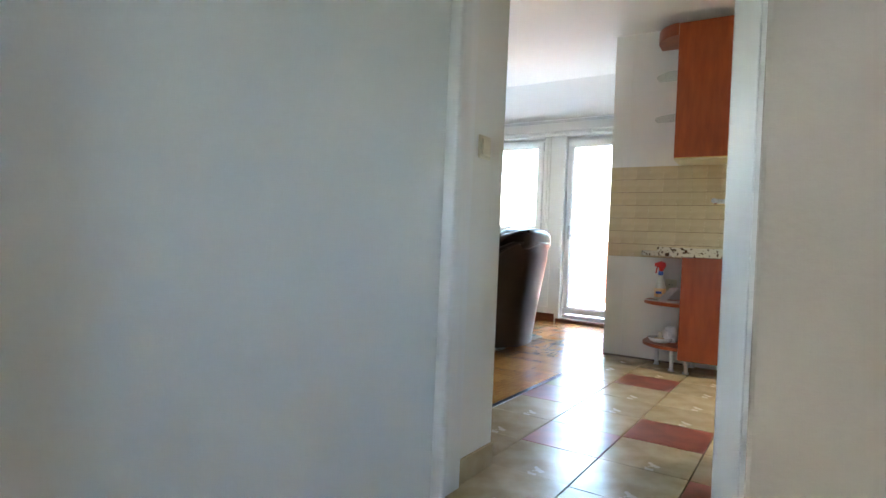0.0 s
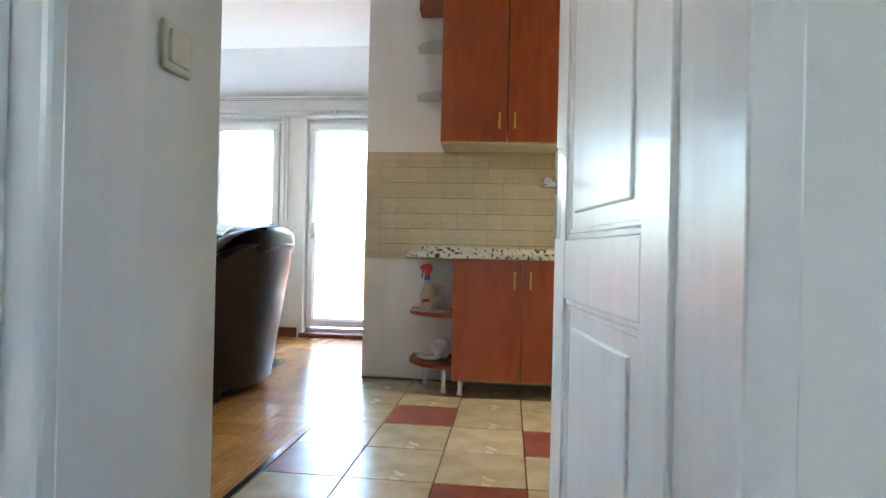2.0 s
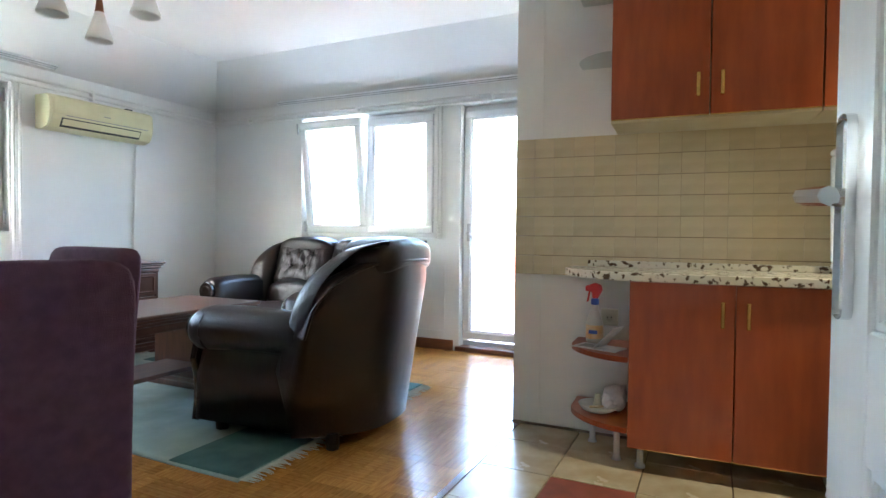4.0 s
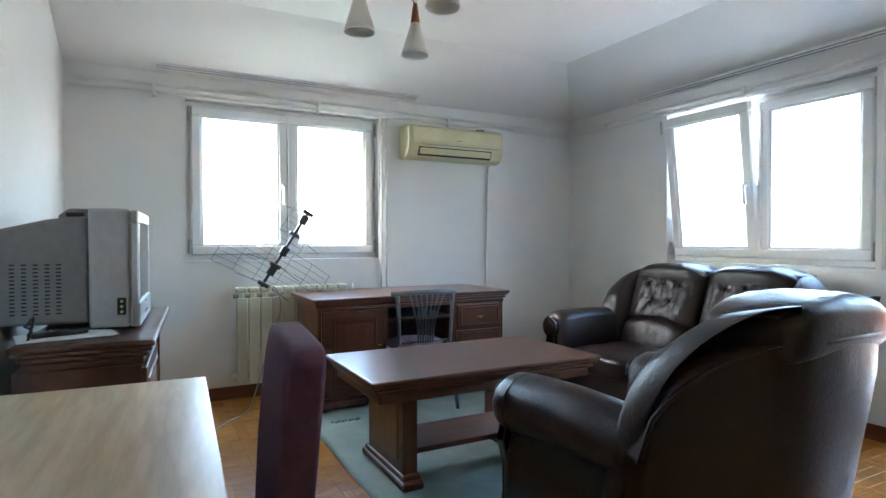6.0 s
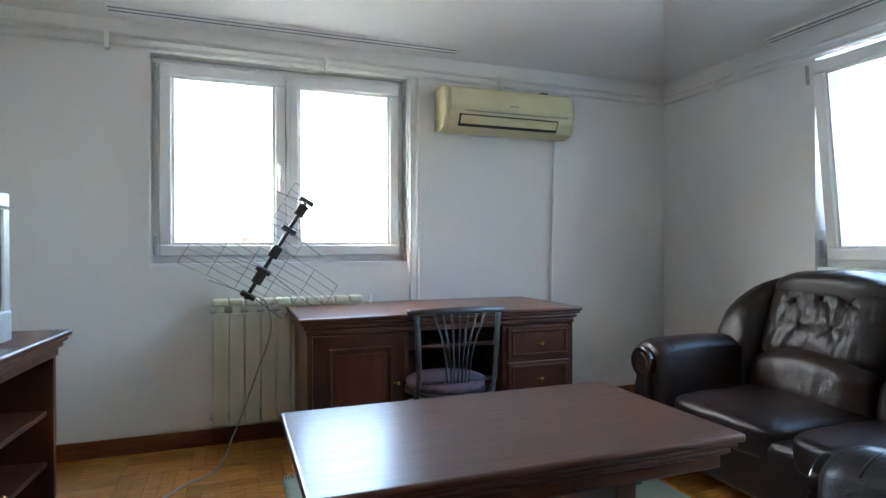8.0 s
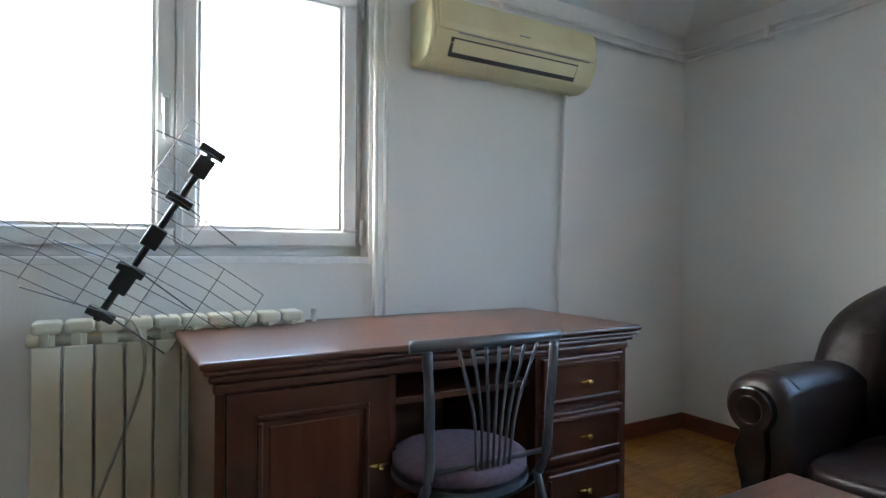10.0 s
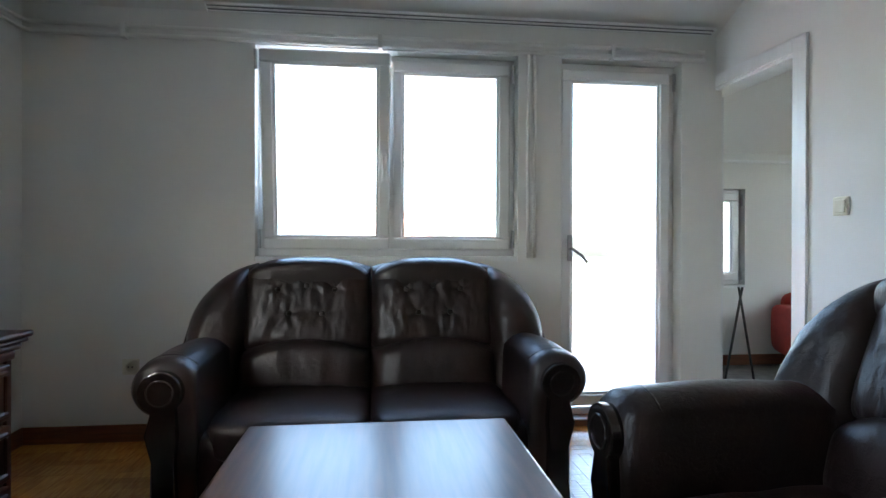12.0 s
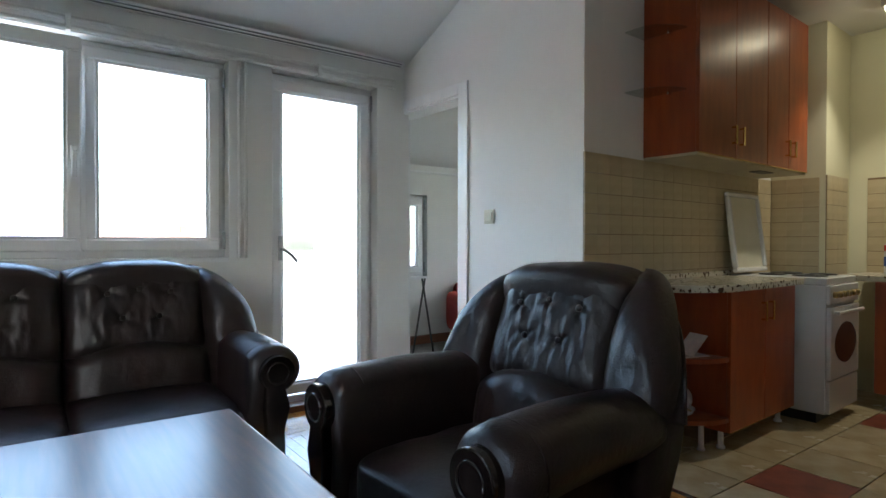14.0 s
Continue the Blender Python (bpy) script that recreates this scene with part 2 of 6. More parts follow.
def add_tube(bm, pts, r, sides=8, cap=True):
    """A round bar along a line of points."""
    pts = [Vector(p) for p in pts]
    rings = []
    up = Vector((0, 0, 1))
    for i, p in enumerate(pts):
        d = (pts[min(i + 1, len(pts) - 1)] - pts[max(i - 1, 0)]).normalized()
        if abs(d.dot(up)) > 0.95:
            up = Vector((1, 0, 0)) if abs(d.x) < 0.9 else Vector((0, 1, 0))
        a = d.cross(up).normalized()
        b = d.cross(a)
        rr = r[i] if isinstance(r, (list, tuple)) else r
        rings.append([bm.verts.new(p + (a * math.cos(2 * math.pi * k / sides) + b * math.sin(2 * math.pi * k / sides)) * rr) for k in range(sides)])
    for u, v in zip(rings, rings[1:]):
        for k in range(sides):
            bm.faces.new((u[k], u[(k + 1) % sides], v[(k + 1) % sides], v[k]))
    if cap:
        bm.faces.new(rings[0][::-1])
        bm.faces.new(rings[-1])
    return bm


def tube(pts, r, sides=8):
    return add_tube(bmesh.new(), pts, r, sides)


def curve_points(ctrl, n=24):
    """A smooth line through the control points."""
    c = [Vector(p) for p in ctrl]
    c = [c[0] * 2 - c[1]] + c + [c[-1] * 2 - c[-2]]
    out = []
    for i in range(1, len(c) - 2):
        p0, p1, p2, p3 = c[i - 1:i + 3]
        for k in range(n):
            t = k / n
            out.append(0.5 * ((2 * p1) + (p2 - p0) * t + (2 * p0 - 5 * p1 + 4 * p2 - p3) * t * t + (3 * p1 - p0 - 3 * p2 + p3) * t ** 3))
    out.append(c[-2])
    return out


def lathe(profile, sides=24, centre=(0, 0, 0)):
    """A turned body: profile of (radius, height)."""
    bm = bmesh.new()
    c = Vector(centre)
    rings = [[bm.verts.new(c + Vector((max(r, 1e-4) * math.cos(2 * math.pi * k / sides), max(r, 1e-4) * math.sin(2 * math.pi * k / sides), z))) for k in range(sides)] for r, z in profile]
    for u, v in zip(rings, rings[1:]):
        for k in range(sides):
            bm.faces.new((u[k], u[(k + 1) % sides], v[(k + 1) % sides], v[k]))
    bm.faces.new(rings[0][::-1])
    bm.faces.new(rings[-1])
    return bm


def prism(outline, axis, a, b, bevel=0.0):
    """A slab of the given outline. axis: x, y or z, along which it goes from a to b; the outline lies in the other two, in their order."""
    bm = bmesh.new()
    def put(u, v, w):
        return {"x": (w, u, v), "y": (u, w, v), "z": (u, v, w)}[axis]
    lo = [bm.verts.new(put(u, v, a)) for u, v in outline]
    hi = [bm.verts.new(put(u, v, b)) for u, v in outline]
    n = len(outline)
    bm.faces.new(lo)
    bm.faces.new(hi[::-1])
    for i in range(n):
        bm.faces.new((lo[i], hi[i], hi[(i + 1) % n], lo[(i + 1) % n]))
    bmesh.ops.recalc_face_normals(bm, faces=bm.faces)
    if bevel:
        bmesh.ops.bevel(bm, geom=list(bm.edges), offset=bevel, segments=2, profile=0.5, affect="EDGES")
    return bm


def finish(bm, name, material, smooth=False):
    me = bpy.data.meshes.new(name)
    bmesh.ops.recalc_face_normals(bm, faces=bm.faces)
    bm.to_mesh(me)
    bm.free()
    me.materials.append(material)
    if smooth:
        for p in me.polygons:
            p.use_smooth = True
    else:
        for p in me.polygons:
            p.use_smooth = False
    return me


def part(name, bm, material, parent, label="", smooth=False):
    ob = new(name, finish(bm, name, material, smooth))
    ob.parent = parent
    if label:
        tagged(ob, label)
    return ob


def thing(name, label, category, group="", at=(0, 0, 0), turn=0.0):
    ob = new(name)
    ob.empty_display_size = 0.1
    ob.matrix_basis = pose(*at, 0, 0, turn)
    return tagged(ob, label, category, group)


def solid(name, bm, material, label, category="", kind="structure", smooth=False, group=""):
    return tagged(new(name, finish(bm, name, material, smooth)), label, category, group, kind)


def wall_with_holes(axis, face, back, u0, u1, z0, z1, holes):
    """A wall between the planes face and back of the axis, from u0 to u1, with openings (ua, ub, za, zb)."""
    us = sorted({u0, u1, *[h[0] for h in holes], *[h[1] for h in holes]})
    bm = bmesh.new()
    def b(ua, ub, za, zb):
        lo, hi = min(face, back), max(face, back)
        if axis == "x":
            add_box(bm, lo, hi, ua, ub, za, zb)
        else:
            add_box(bm, ua, ub, lo, hi, za, zb)
    for ua, ub in zip(us, us[1:]):
        hs = sorted([h for h in holes if h[0] <= ua + 1e-6 and h[1] >= ub - 1e-6], key=lambda h: h[2])
        z = z0
        for h in hs:
            if h[2] > z + 1e-6:
                b(ua, ub, z, h[2])
            z = h[3]
        if z < z1 - 1e-6:
            b(ua, ub, z, z1)
    bmesh.ops.remove_doubles(bm, verts=bm.verts, dist=1e-5)
    return bm


# ---- structure ----
XW, YS, YN, YK, XE = -3.80, 2.50, 6.53, 5.00, 2.60      # west, south, north, kitchen and east wall faces
ZC, ZEAVE = 2.52, 2.235                                  # flat ceiling, eaves
NW_HOLE = (-2.66, -1.235, 0.93, 2.075)
BD_HOLE = (-0.985, -0.268, 0.03, 2.077)
WW_HOLE = (3.19, 4.585, 0.955, 2.085)
solid("wall_west", wall_with_holes("x", XW, XW - 0.28, YS - 0.2, YN + 0.28, -0.02, 2.9, [WW_HOLE]), M_WALL, "white painted plaster wall with a double window")
solid("wall_north", wall_with_holes("y", YN, YN + 0.28, XW - 0.0, -0.02, -0.02, 2.9, [NW_HOLE, BD_HOLE]), M_WALL, "white painted plaster wall with a window and a balcony door")
solid("wall_south", prism([(XW - 0.28, 2.0), (0.38, 2.0), (0.38, 2.405), (0.15, 2.405), (XW - 0.28, YS)], "z", -0.02, 2.9), M_WALL, "white painted plaster wall between hall and living room")
# wall between living room and bedroom, a little out of square
e_wall = solid("wall_bedroom", wall_with_holes("x", 0.0, 0.14, 0.0, 1.86, -0.02, 2.9, [(0.93, 1.66, -0.02, 1.94)]), M_WALL, "white painted partition wall with an open doorway")
e_wall.matrix_basis = pose(0, YK, 0, 0, 0, 2.2)
KROT = pose(0, YK, 0, 0, 0, 2.2) @ pose(0, -YK, 0)        # the kitchen wall is as much out of square
k_wall = solid("wall_kitchen", box(0.004, XE + 0.15, YK + 0.004, YK + 0.14, -0.02, 2.9), M_WALL, "white painted kitchen wall above the tiles")
k_wall.matrix_basis = KROT
solid("wall_kitchen_east", box(XE, XE + 0.2, 1.9, YK + 0.1, -0.02, 2.9), M_CREAMWALL, "cream painted kitchen side wall")
k_pillar = solid("wall_kitchen_pillar", box(2.12, XE - 0.02, 4.66, YK + 0.002, -0.02, 2.9), M_CREAMWALL, "cream painted pillar in the kitchen corner")
k_pillar.matrix_basis = KROT
# hall
solid("wall_hall_north", wall_with_holes("y", 2.0, 2.22, 0.38, XE + 0.2, -0.02, 2.9, [(0.38, 1.228, -0.02, 2.08)]), M_WALL, "white painted hall wall with the kitchen doorway")
solid("wall_hall_west", box(0.1, 0.515, -0.6, 1.80, -0.02, 2.9), M_WALL, "white painted hall side wall")
solid("wall_hall_jamb", box(0.1, 0.374, 1.80, 1.998, -0.02, 2.9), M_WALL, "white painted recess beside the kitchen doorway")
# The opening in this wall is unseen, added to brighten the hall.
solid("wall_hall_east", wall_with_holes("x", XE, XE + 0.2, -0.6, 1.9, -0.02, 2.9, [(1.32, 1.54, 1.0, 1.60)]), M_WALL, "white painted hall side wall with an added light opening")
side_pane = solid("window_5", box(XE + 0.08, XE + 0.09, 1.32, 1.54, 1.0, 1.60), M_OPENINGTINT, "pale tinted pane in the added side light opening")
side_pane.visible_shadow = False
# Pane of a second unseen opening, added to light the hall from behind.
hp_pane = solid("window_4", box(0.72, 1.02, -0.70, -0.69, 1.38, 1.75), M_OPENINGTINT, "small pale tinted pane in the added rear light opening")
hp_pane.visible_shadow = False
solid("wall_hall_pier", box(1.335, XE, 0.98, 1.10, -0.02, 2.46, 0.004), M_PIER, "darker beige end of a hall partition")
# Holds the second opening, which is only there to let light in.
solid("wall_hall_south", wall_with_holes("y", -0.8, -0.6, 0.1, XE + 0.2, -0.02, 2.9, [(0.72, 1.02, 1.38, 1.75)]), M_WALL, "white painted hall wall with a small added light opening")


def ceiling():
    bm = bmesh.new()
    xc, yc = -3.12, 5.92
    def q(*ps):
        bm.faces.new([bm.verts.new(p) for p in ps])
    q((xc, YS - 0.6, ZC), (xc, yc, ZC), (XE + 0.2, yc, ZC), (XE + 0.2, YS - 0.6, ZC))
    q((xc, yc, ZC), (XW - 0.05, YN + 0.05, ZEAVE - 0.02), (0.1, YN + 0.05, ZEAVE - 0.02), (0.1, yc, ZC))
    q((xc, YS - 0.6, ZC), (XW - 0.05, YS - 0.6, ZEAVE - 0.02), (XW - 0.05, YN + 0.05, ZEAVE - 0.02), (xc, yc, ZC))
    bmesh.ops.remove_doubles(bm, verts=bm.verts, dist=1e-4)
    r = bmesh.ops.extrude_face_region(bm, geom=list(bm.faces))
    bmesh.ops.translate(bm, verts=[v for v in r["geom"] if isinstance(v, bmesh.types.BMVert)], vec=(0, 0, 0.3))
    return bm


solid("ceiling", ceiling(), M_CEIL, "white painted ceiling sloping down to the outer walls")
solid("ceiling_hall", box(0.1, XE + 0.2, -0.8, 1.98, 2.46, 2.75), M_CEIL, "white painted hall ceiling")
# Unseen cover above the ceiling, added to keep sky light out.
solid("roof_slab", box(XW - 0.3, XE + 0.2, 1.85, YN + 0.3, 2.92, 3.0), M_FACADE, "unseen slab added over the flat to shut out the sky")
solid("floor", box(XW, XE, 2.0, YN, -0.16, -0.012), M_FLOORBED, "dark bed below the parquet and tiles")
solid("floor_hall", box(0.1, XE, -0.8, 2.0, -0.16, -0.004), M_TILE, "beige tiled hall floor")
# bedroom beyond the doorway
solid("wall_bedroom_north", wall_with_holes("y", 8.0, 8.2, 0.0, 3.4, -0.02, 2.3, [(0.35, 1.15, 0.66, 1.52)]), M_WALL, "white painted low bedroom wall with a window")
solid("wall_bedroom_east", box(3.2, 3.4, 5.14, 8.0, -0.02, 2.9), M_WALL, "white painted bedroom side wall")
solid("wall_bedroom_west", box(0.0, 0.14, 6.87, 8.0, -0.1, 2.9), M_WALL, "white painted bedroom wall beside the terrace")
solid("ceiling_bedroom", prism([(8.05, 1.80), (8.05, 2.10), (5.0, 2.95), (5.16, 2.55), (6.6, 2.55)], "x", 0.15, 3.3), M_CEIL, "white sloping bedroom ceiling")
solid("floor_bedroom", box(0.02, 3.3, YK + 0.14, 8.0, -0.16, 0.0), M_BEDFLOOR, "grey carpeted bedroom floor")
solid("baseboard_bedroom", box(0.15, 3.2, 7.985, 8.0, 0.0, 0.09, 0.003), M_SKIRT, "dark wooden skirting board in the bedroom")


# ---- outside ----
solid("ground", box(-900, 900, -900, 900, -14.2, -14), M_GROUND, "distant town ground far below")
solid("terrace", box(-4.6, 0.12, YN + 0.28, 9.6, -0.4, -0.022), M_TERRACE, "pale concrete terrace floor")
parapet = thing("parapet", "low brick parapet around the terrace", "parapet")
part("core", box(-4.6, 0.1, 9.45, 9.62, -0.022, 0.97), M_MORTAR, parapet, "grey mortar core")
part("coping", box(-4.62, 0.1, 9.40, 9.66, 0.97, 1.01, 0.006), M_TERRACE, parapet, "concrete coping slab")


def house(name, x, y, w, d, eave, ridge, n, turn=0):
    h = thing(name, "far house with a hipped tiled roof and pale walls", "house", "houses of the town", (x, y, 0), turn)
    part("wall", box(-w / 2, w / 2, -d / 2, d / 2, -14, eave), M_FACADE, h)
    bm = bmesh.new()
    o = 0.5
    b = [bm.verts.new((sx * (w / 2 + o), sy * (d / 2 + o), eave)) for sx, sy in ((-1, -1), (1, -1), (1, 1), (-1, 1))]
    a = [bm.verts.new((sx * (w / 2 - d / 2) if w > d else 0.01 * sx, 0, ridge)) for sx in (-1, 1)]
    for f in ((b[0], b[1], a[1], a[0]), (b[2], b[3], a[0], a[1]), (b[1], b[2], a[1]), (b[3], b[0], a[0]), (b[3], b[2], b[1], b[0])):
        bm.faces.new(f)
    roof = part("roof", bm, M_ROOF, h)
    part("chimney", box(w * 0.1, w * 0.1 + 0.8, -0.4, 0.4, ridge - 1.2, ridge + 0.9), M_BRICK, roof)
    for i in range(n):
        u = -w / 2 + (i + 0.5) * w / n
        for z in (eave - 2.4, eave - 5.4):
            win = part("window", box(u - 0.55, u + 0.55, -d / 2 - 0.05, -d / 2 + 0.02, z, z + 1.5), M_PVC, h)
            part("pane", box(u - 0.45, u + 0.45, -d / 2 - 0.07, -d / 2 - 0.05, z + 0.1, z + 1.4), M_SCREEN, win)


house("town_house", -1.0, 62, 16, 11, -1.0, 3.6, 5)
house("town_house", 12.0, 85, 22, 12, -1.5, 2.2, 6)
house("town_house", -26.0, 90, 24, 12, -2.2, 1.5, 6)
house("town_house", -70, 8, 26, 12, -2.0, 1.2, 6, -90)
house("town_house", -85, -22, 30, 12, -1.2, 1.8, 7, -90)
house("town_house", -80, 40, 28, 12, -2.4, 1.0, 7, -90)


# ---- windows and doors ----
def frame_ring(bm, u0, u1, z0, z1, w, put, bevel=0.006):
    """Four bars round an opening; put maps (u0, u1, z0, z1) to a box."""
    for a in ((u0, u1, z0, z0 + w), (u0, u1, z1 - w, z1), (u0, u0 + w, z0 + w, z1 - w), (u1 - w, u1, z0 + w, z1 - w)):
        add_box(bm, *put(*a), bevel, 1)


def sash(parent, u0, u1, z0, z1, name="sash", handle=None, hinge=None, hinge_low=True):
    """A casement, local: u along x, the room at -y, y = 0 at the sash's room side."""
    s = part(name, box(0, 0.001, 0, 0.001, 0, 0.001), M_PVC, parent)
    bm = bmesh.new()
    frame_ring(bm, u0, u1, z0, z1, 0.065, lambda a, b, c, d: (a, b, 0.0, 0.055, c, d), 0.008)
    frame_ring(bm, u0 + 0.063, u1 - 0.063, z0 + 0.063, z1 - 0.063, 0.014, lambda a, b, c, d: (a, b, 0.012, 0.045, c, d), 0.003)
    s.data = finish(bm, name, M_PVC)
    pane = part("pane", box(u0 + 0.071, u1 - 0.071, 0.026, 0.032, z0 + 0.071, z1 - 0.071), M_GLASS, s, "clear glass pane")
    pane.visible_shadow = False
    if handle:
        hx, hz, drop = handle
        bm = box(hx - 0.014, hx + 0.014, -0.012, 0.0, hz - 0.035, hz + 0.035, 0.004)
        add_tube(bm, [(hx, 0, hz), (hx, -0.045, hz)], 0.009)
        add_box(bm, hx - 0.011, hx + 0.011, -0.058, -0.04, hz - (drop and 0.125 or 0.012), hz + 0.012, 0.005)
        part("handle", bm, M_PVC, s, "white lever handle")
    if hinge is not None:
        bm = bmesh.new()
        for zz in (z0 + 0.06, z1 - 0.06) if hinge_low else (z1 - 0.06,):
            add_tube(bm, [(hinge, -0.01, zz - 0.05), (hinge, -0.01, zz + 0.05)], 0.009)
        part("hinge", bm, M_SILVER, s, "grey metal hinge barrels")
    return s


def casement(name, label, m, u0, u1, z0, z1, split, tilt_left=0.0, sill=True):
    w = thing(name, label, "window")
    w["kind"] = "structure"
    w.matrix_basis = m
    bm = bmesh.new()
    frame_ring(bm, u0, u1, z0, z1, 0.055, lambda a, b, c, d: (a, b, 0.045, 0.115, c, d), 0.005)
    part("window_frame", bm, M_PVC, w)
    part("mullion", box(split - 0.022, split + 0.022, 0.058, 0.11, z0 + 0.056, z1 - 0.056, 0.003), M_PVC, w)
    zz0, zz1 = z0 + 0.035, z1 - 0.035
    s1 = sash(w, u0 + 0.035, split - 0.002, zz0, zz1, handle=(split - 0.035, (z0 + z1) / 2 - 0.03, True), hinge=u0 + 0.02)
    s2 = sash(w, split + 0.002, u1 - 0.035, zz0, zz1, hinge=u1 - 0.02)
    part("cover_strip", box(split - 0.004, split + 0.02, -0.010, 0.0, zz0 + 0.01, zz1 - 0.01, 0.003), M_PVC, s2)
    if tilt_left:
        s1.matrix_basis = Matrix.Translation((0, 0, zz0)) @ Matrix.Rotation(radians(tilt_left), 4, "X") @ Matrix.Translation((0, 0, -zz0))
    if sill:
        part("window_sill", box(u0 - 0.03, u1 + 0.03, -0.028, 0.12, z0 - 0.03, z0, 0.006), M_WHITE, w)
    return w


casement("window_1", "white plastic double window with its first sash tilted open", pose(0, YN + 0.045, 0), NW_HOLE[0], NW_HOLE[1], 0.957, NW_HOLE[3], -1.945, 7.0)
# west window: local x runs north, the room lies to the east
casement("window_2", "closed white plastic double window", Matrix(((0, -1, 0, XW - 0.035), (1, 0, 0, 0), (0, 0, 1, 0), (0, 0, 0, 1))), WW_HOLE[0], WW_HOLE[1], 0.982, WW_HOLE[3], 3.885)
casement("window_3", "small white bedroom window", pose(0, 8.03, 0), 0.35, 1.15, 0.69, 1.52, 0.75)

bdoor = thing("door_2", "closed white plastic balcony door with full glass", "door")
bdoor["kind"] = "structure"
bdoor.matrix_basis = pose(0, YN + 0.045, 0)
bm = bmesh.new()
frame_ring(bm, BD_HOLE[0], BD_HOLE[1], BD_HOLE[2], BD_HOLE[3], 0.05, lambda a, b, c, d: (a, b, 0.045, 0.115, c, d), 0.005)
part("door_frame", bm, M_PVC, bdoor)
sash(bdoor, BD_HOLE[0] + 0.012, BD_HOLE[1] - 0.045, 0.098, BD_HOLE[3] - 0.045, "door_leaf", hinge=BD_HOLE[1] - 0.03)
hb = bmesh.new()
add_box(hb, -0.935, -0.905, -0.012, 0.0, 0.93, 1.08, 0.004)
add_tube(hb, [(-0.92, 0, 1.0), (-0.92, -0.05, 1.0), (-0.87, -0.055, 0.965), (-0.835, -0.055, 0.925)], 0.009)
part("door_handle", hb, M_SILVER, bdoor, "grey lever handle")
solid("threshold", box(BD_HOLE[0] - 0.03, BD_HOLE[1] + 0.03, YN - 0.02, YN + 0.09, 0.0, 0.04, 0.006), M_SKIRT, "brown wooden threshold below the balcony door")

# radiator niche outline below the north window
trim = solid("trim_panel", box(-1.46, -1.12, YN - 0.006, YN, 0.70, 0.712), M_WALL, "raised panel moulding under the window")
for x0, x1, z0, z1 in ((-2.72, -1.46, 0.70, 0.712), (-1.13, -1.118, 0.16, 0.70), (-2.72, -1.118, 0.15, 0.162)):
    part("moulding", box(x0, x1, YN - 0.006, YN, z0, z1, 0.002), M_WALL, trim)

# doorway to the bedroom: casing on both faces and lining
em = e_wall.matrix_basis
casing = solid("door_3", box(-0.015, 0.0, 0.845, 0.93, 0.0, 2.01, 0.003), M_WHITE, "white door casing round an open bedroom doorway")
casing.matrix_basis = em
part("casing", box(-0.015, 0.0, 0.93, 1.515, 1.94, 2.01, 0.003), M_WHITE, casing)
part("lining", box(0.0, 0.14, 0.915, 0.934, 0.0, 1.942), M_WHITE, casing)
part("lining", box(0.0, 0.14, 1.654, 1.673, 0.0, 1.942), M_WHITE, casing)
part("lining", box(0.0, 0.14, 0.934, 1.654, 1.925, 1.943), M_WHITE, casing)

# doorway from the hall: casing, lining and the open panelled leaf
hc = solid("door_1", box(0.376, 0.549, 1.803, 1.828, 0.0, 2.10, 0.006), M_WHITE, "white panelled door standing open into the kitchen")
part("casing", box(1.192, 1.25, 1.984, 1.9985, 0.0, 2.10, 0.004), M_WHITE, hc)
part("casing", box(0.402, 1.1915, 1.985, 1.9985, 2.03, 2.10, 0.004), M_WHITE, hc)
part("lining", box(0.381, 0.40, 1.99, 2.15, 0.0, 2.06), M_WHITE, hc)
part("lining", box(1.200, 1.2275, 2.0, 2.22, 0.0, 2.06), M_WHITE, hc)
part("rebate", box(1.207, 1.240, 2.221, 2.285, 0.0, 2.06, 0.003), M_WHITE, hc)
part("lining", box(0.40, 1.199, 2.0, 2.219, 2.045, 2.06), M_WHITE, hc)


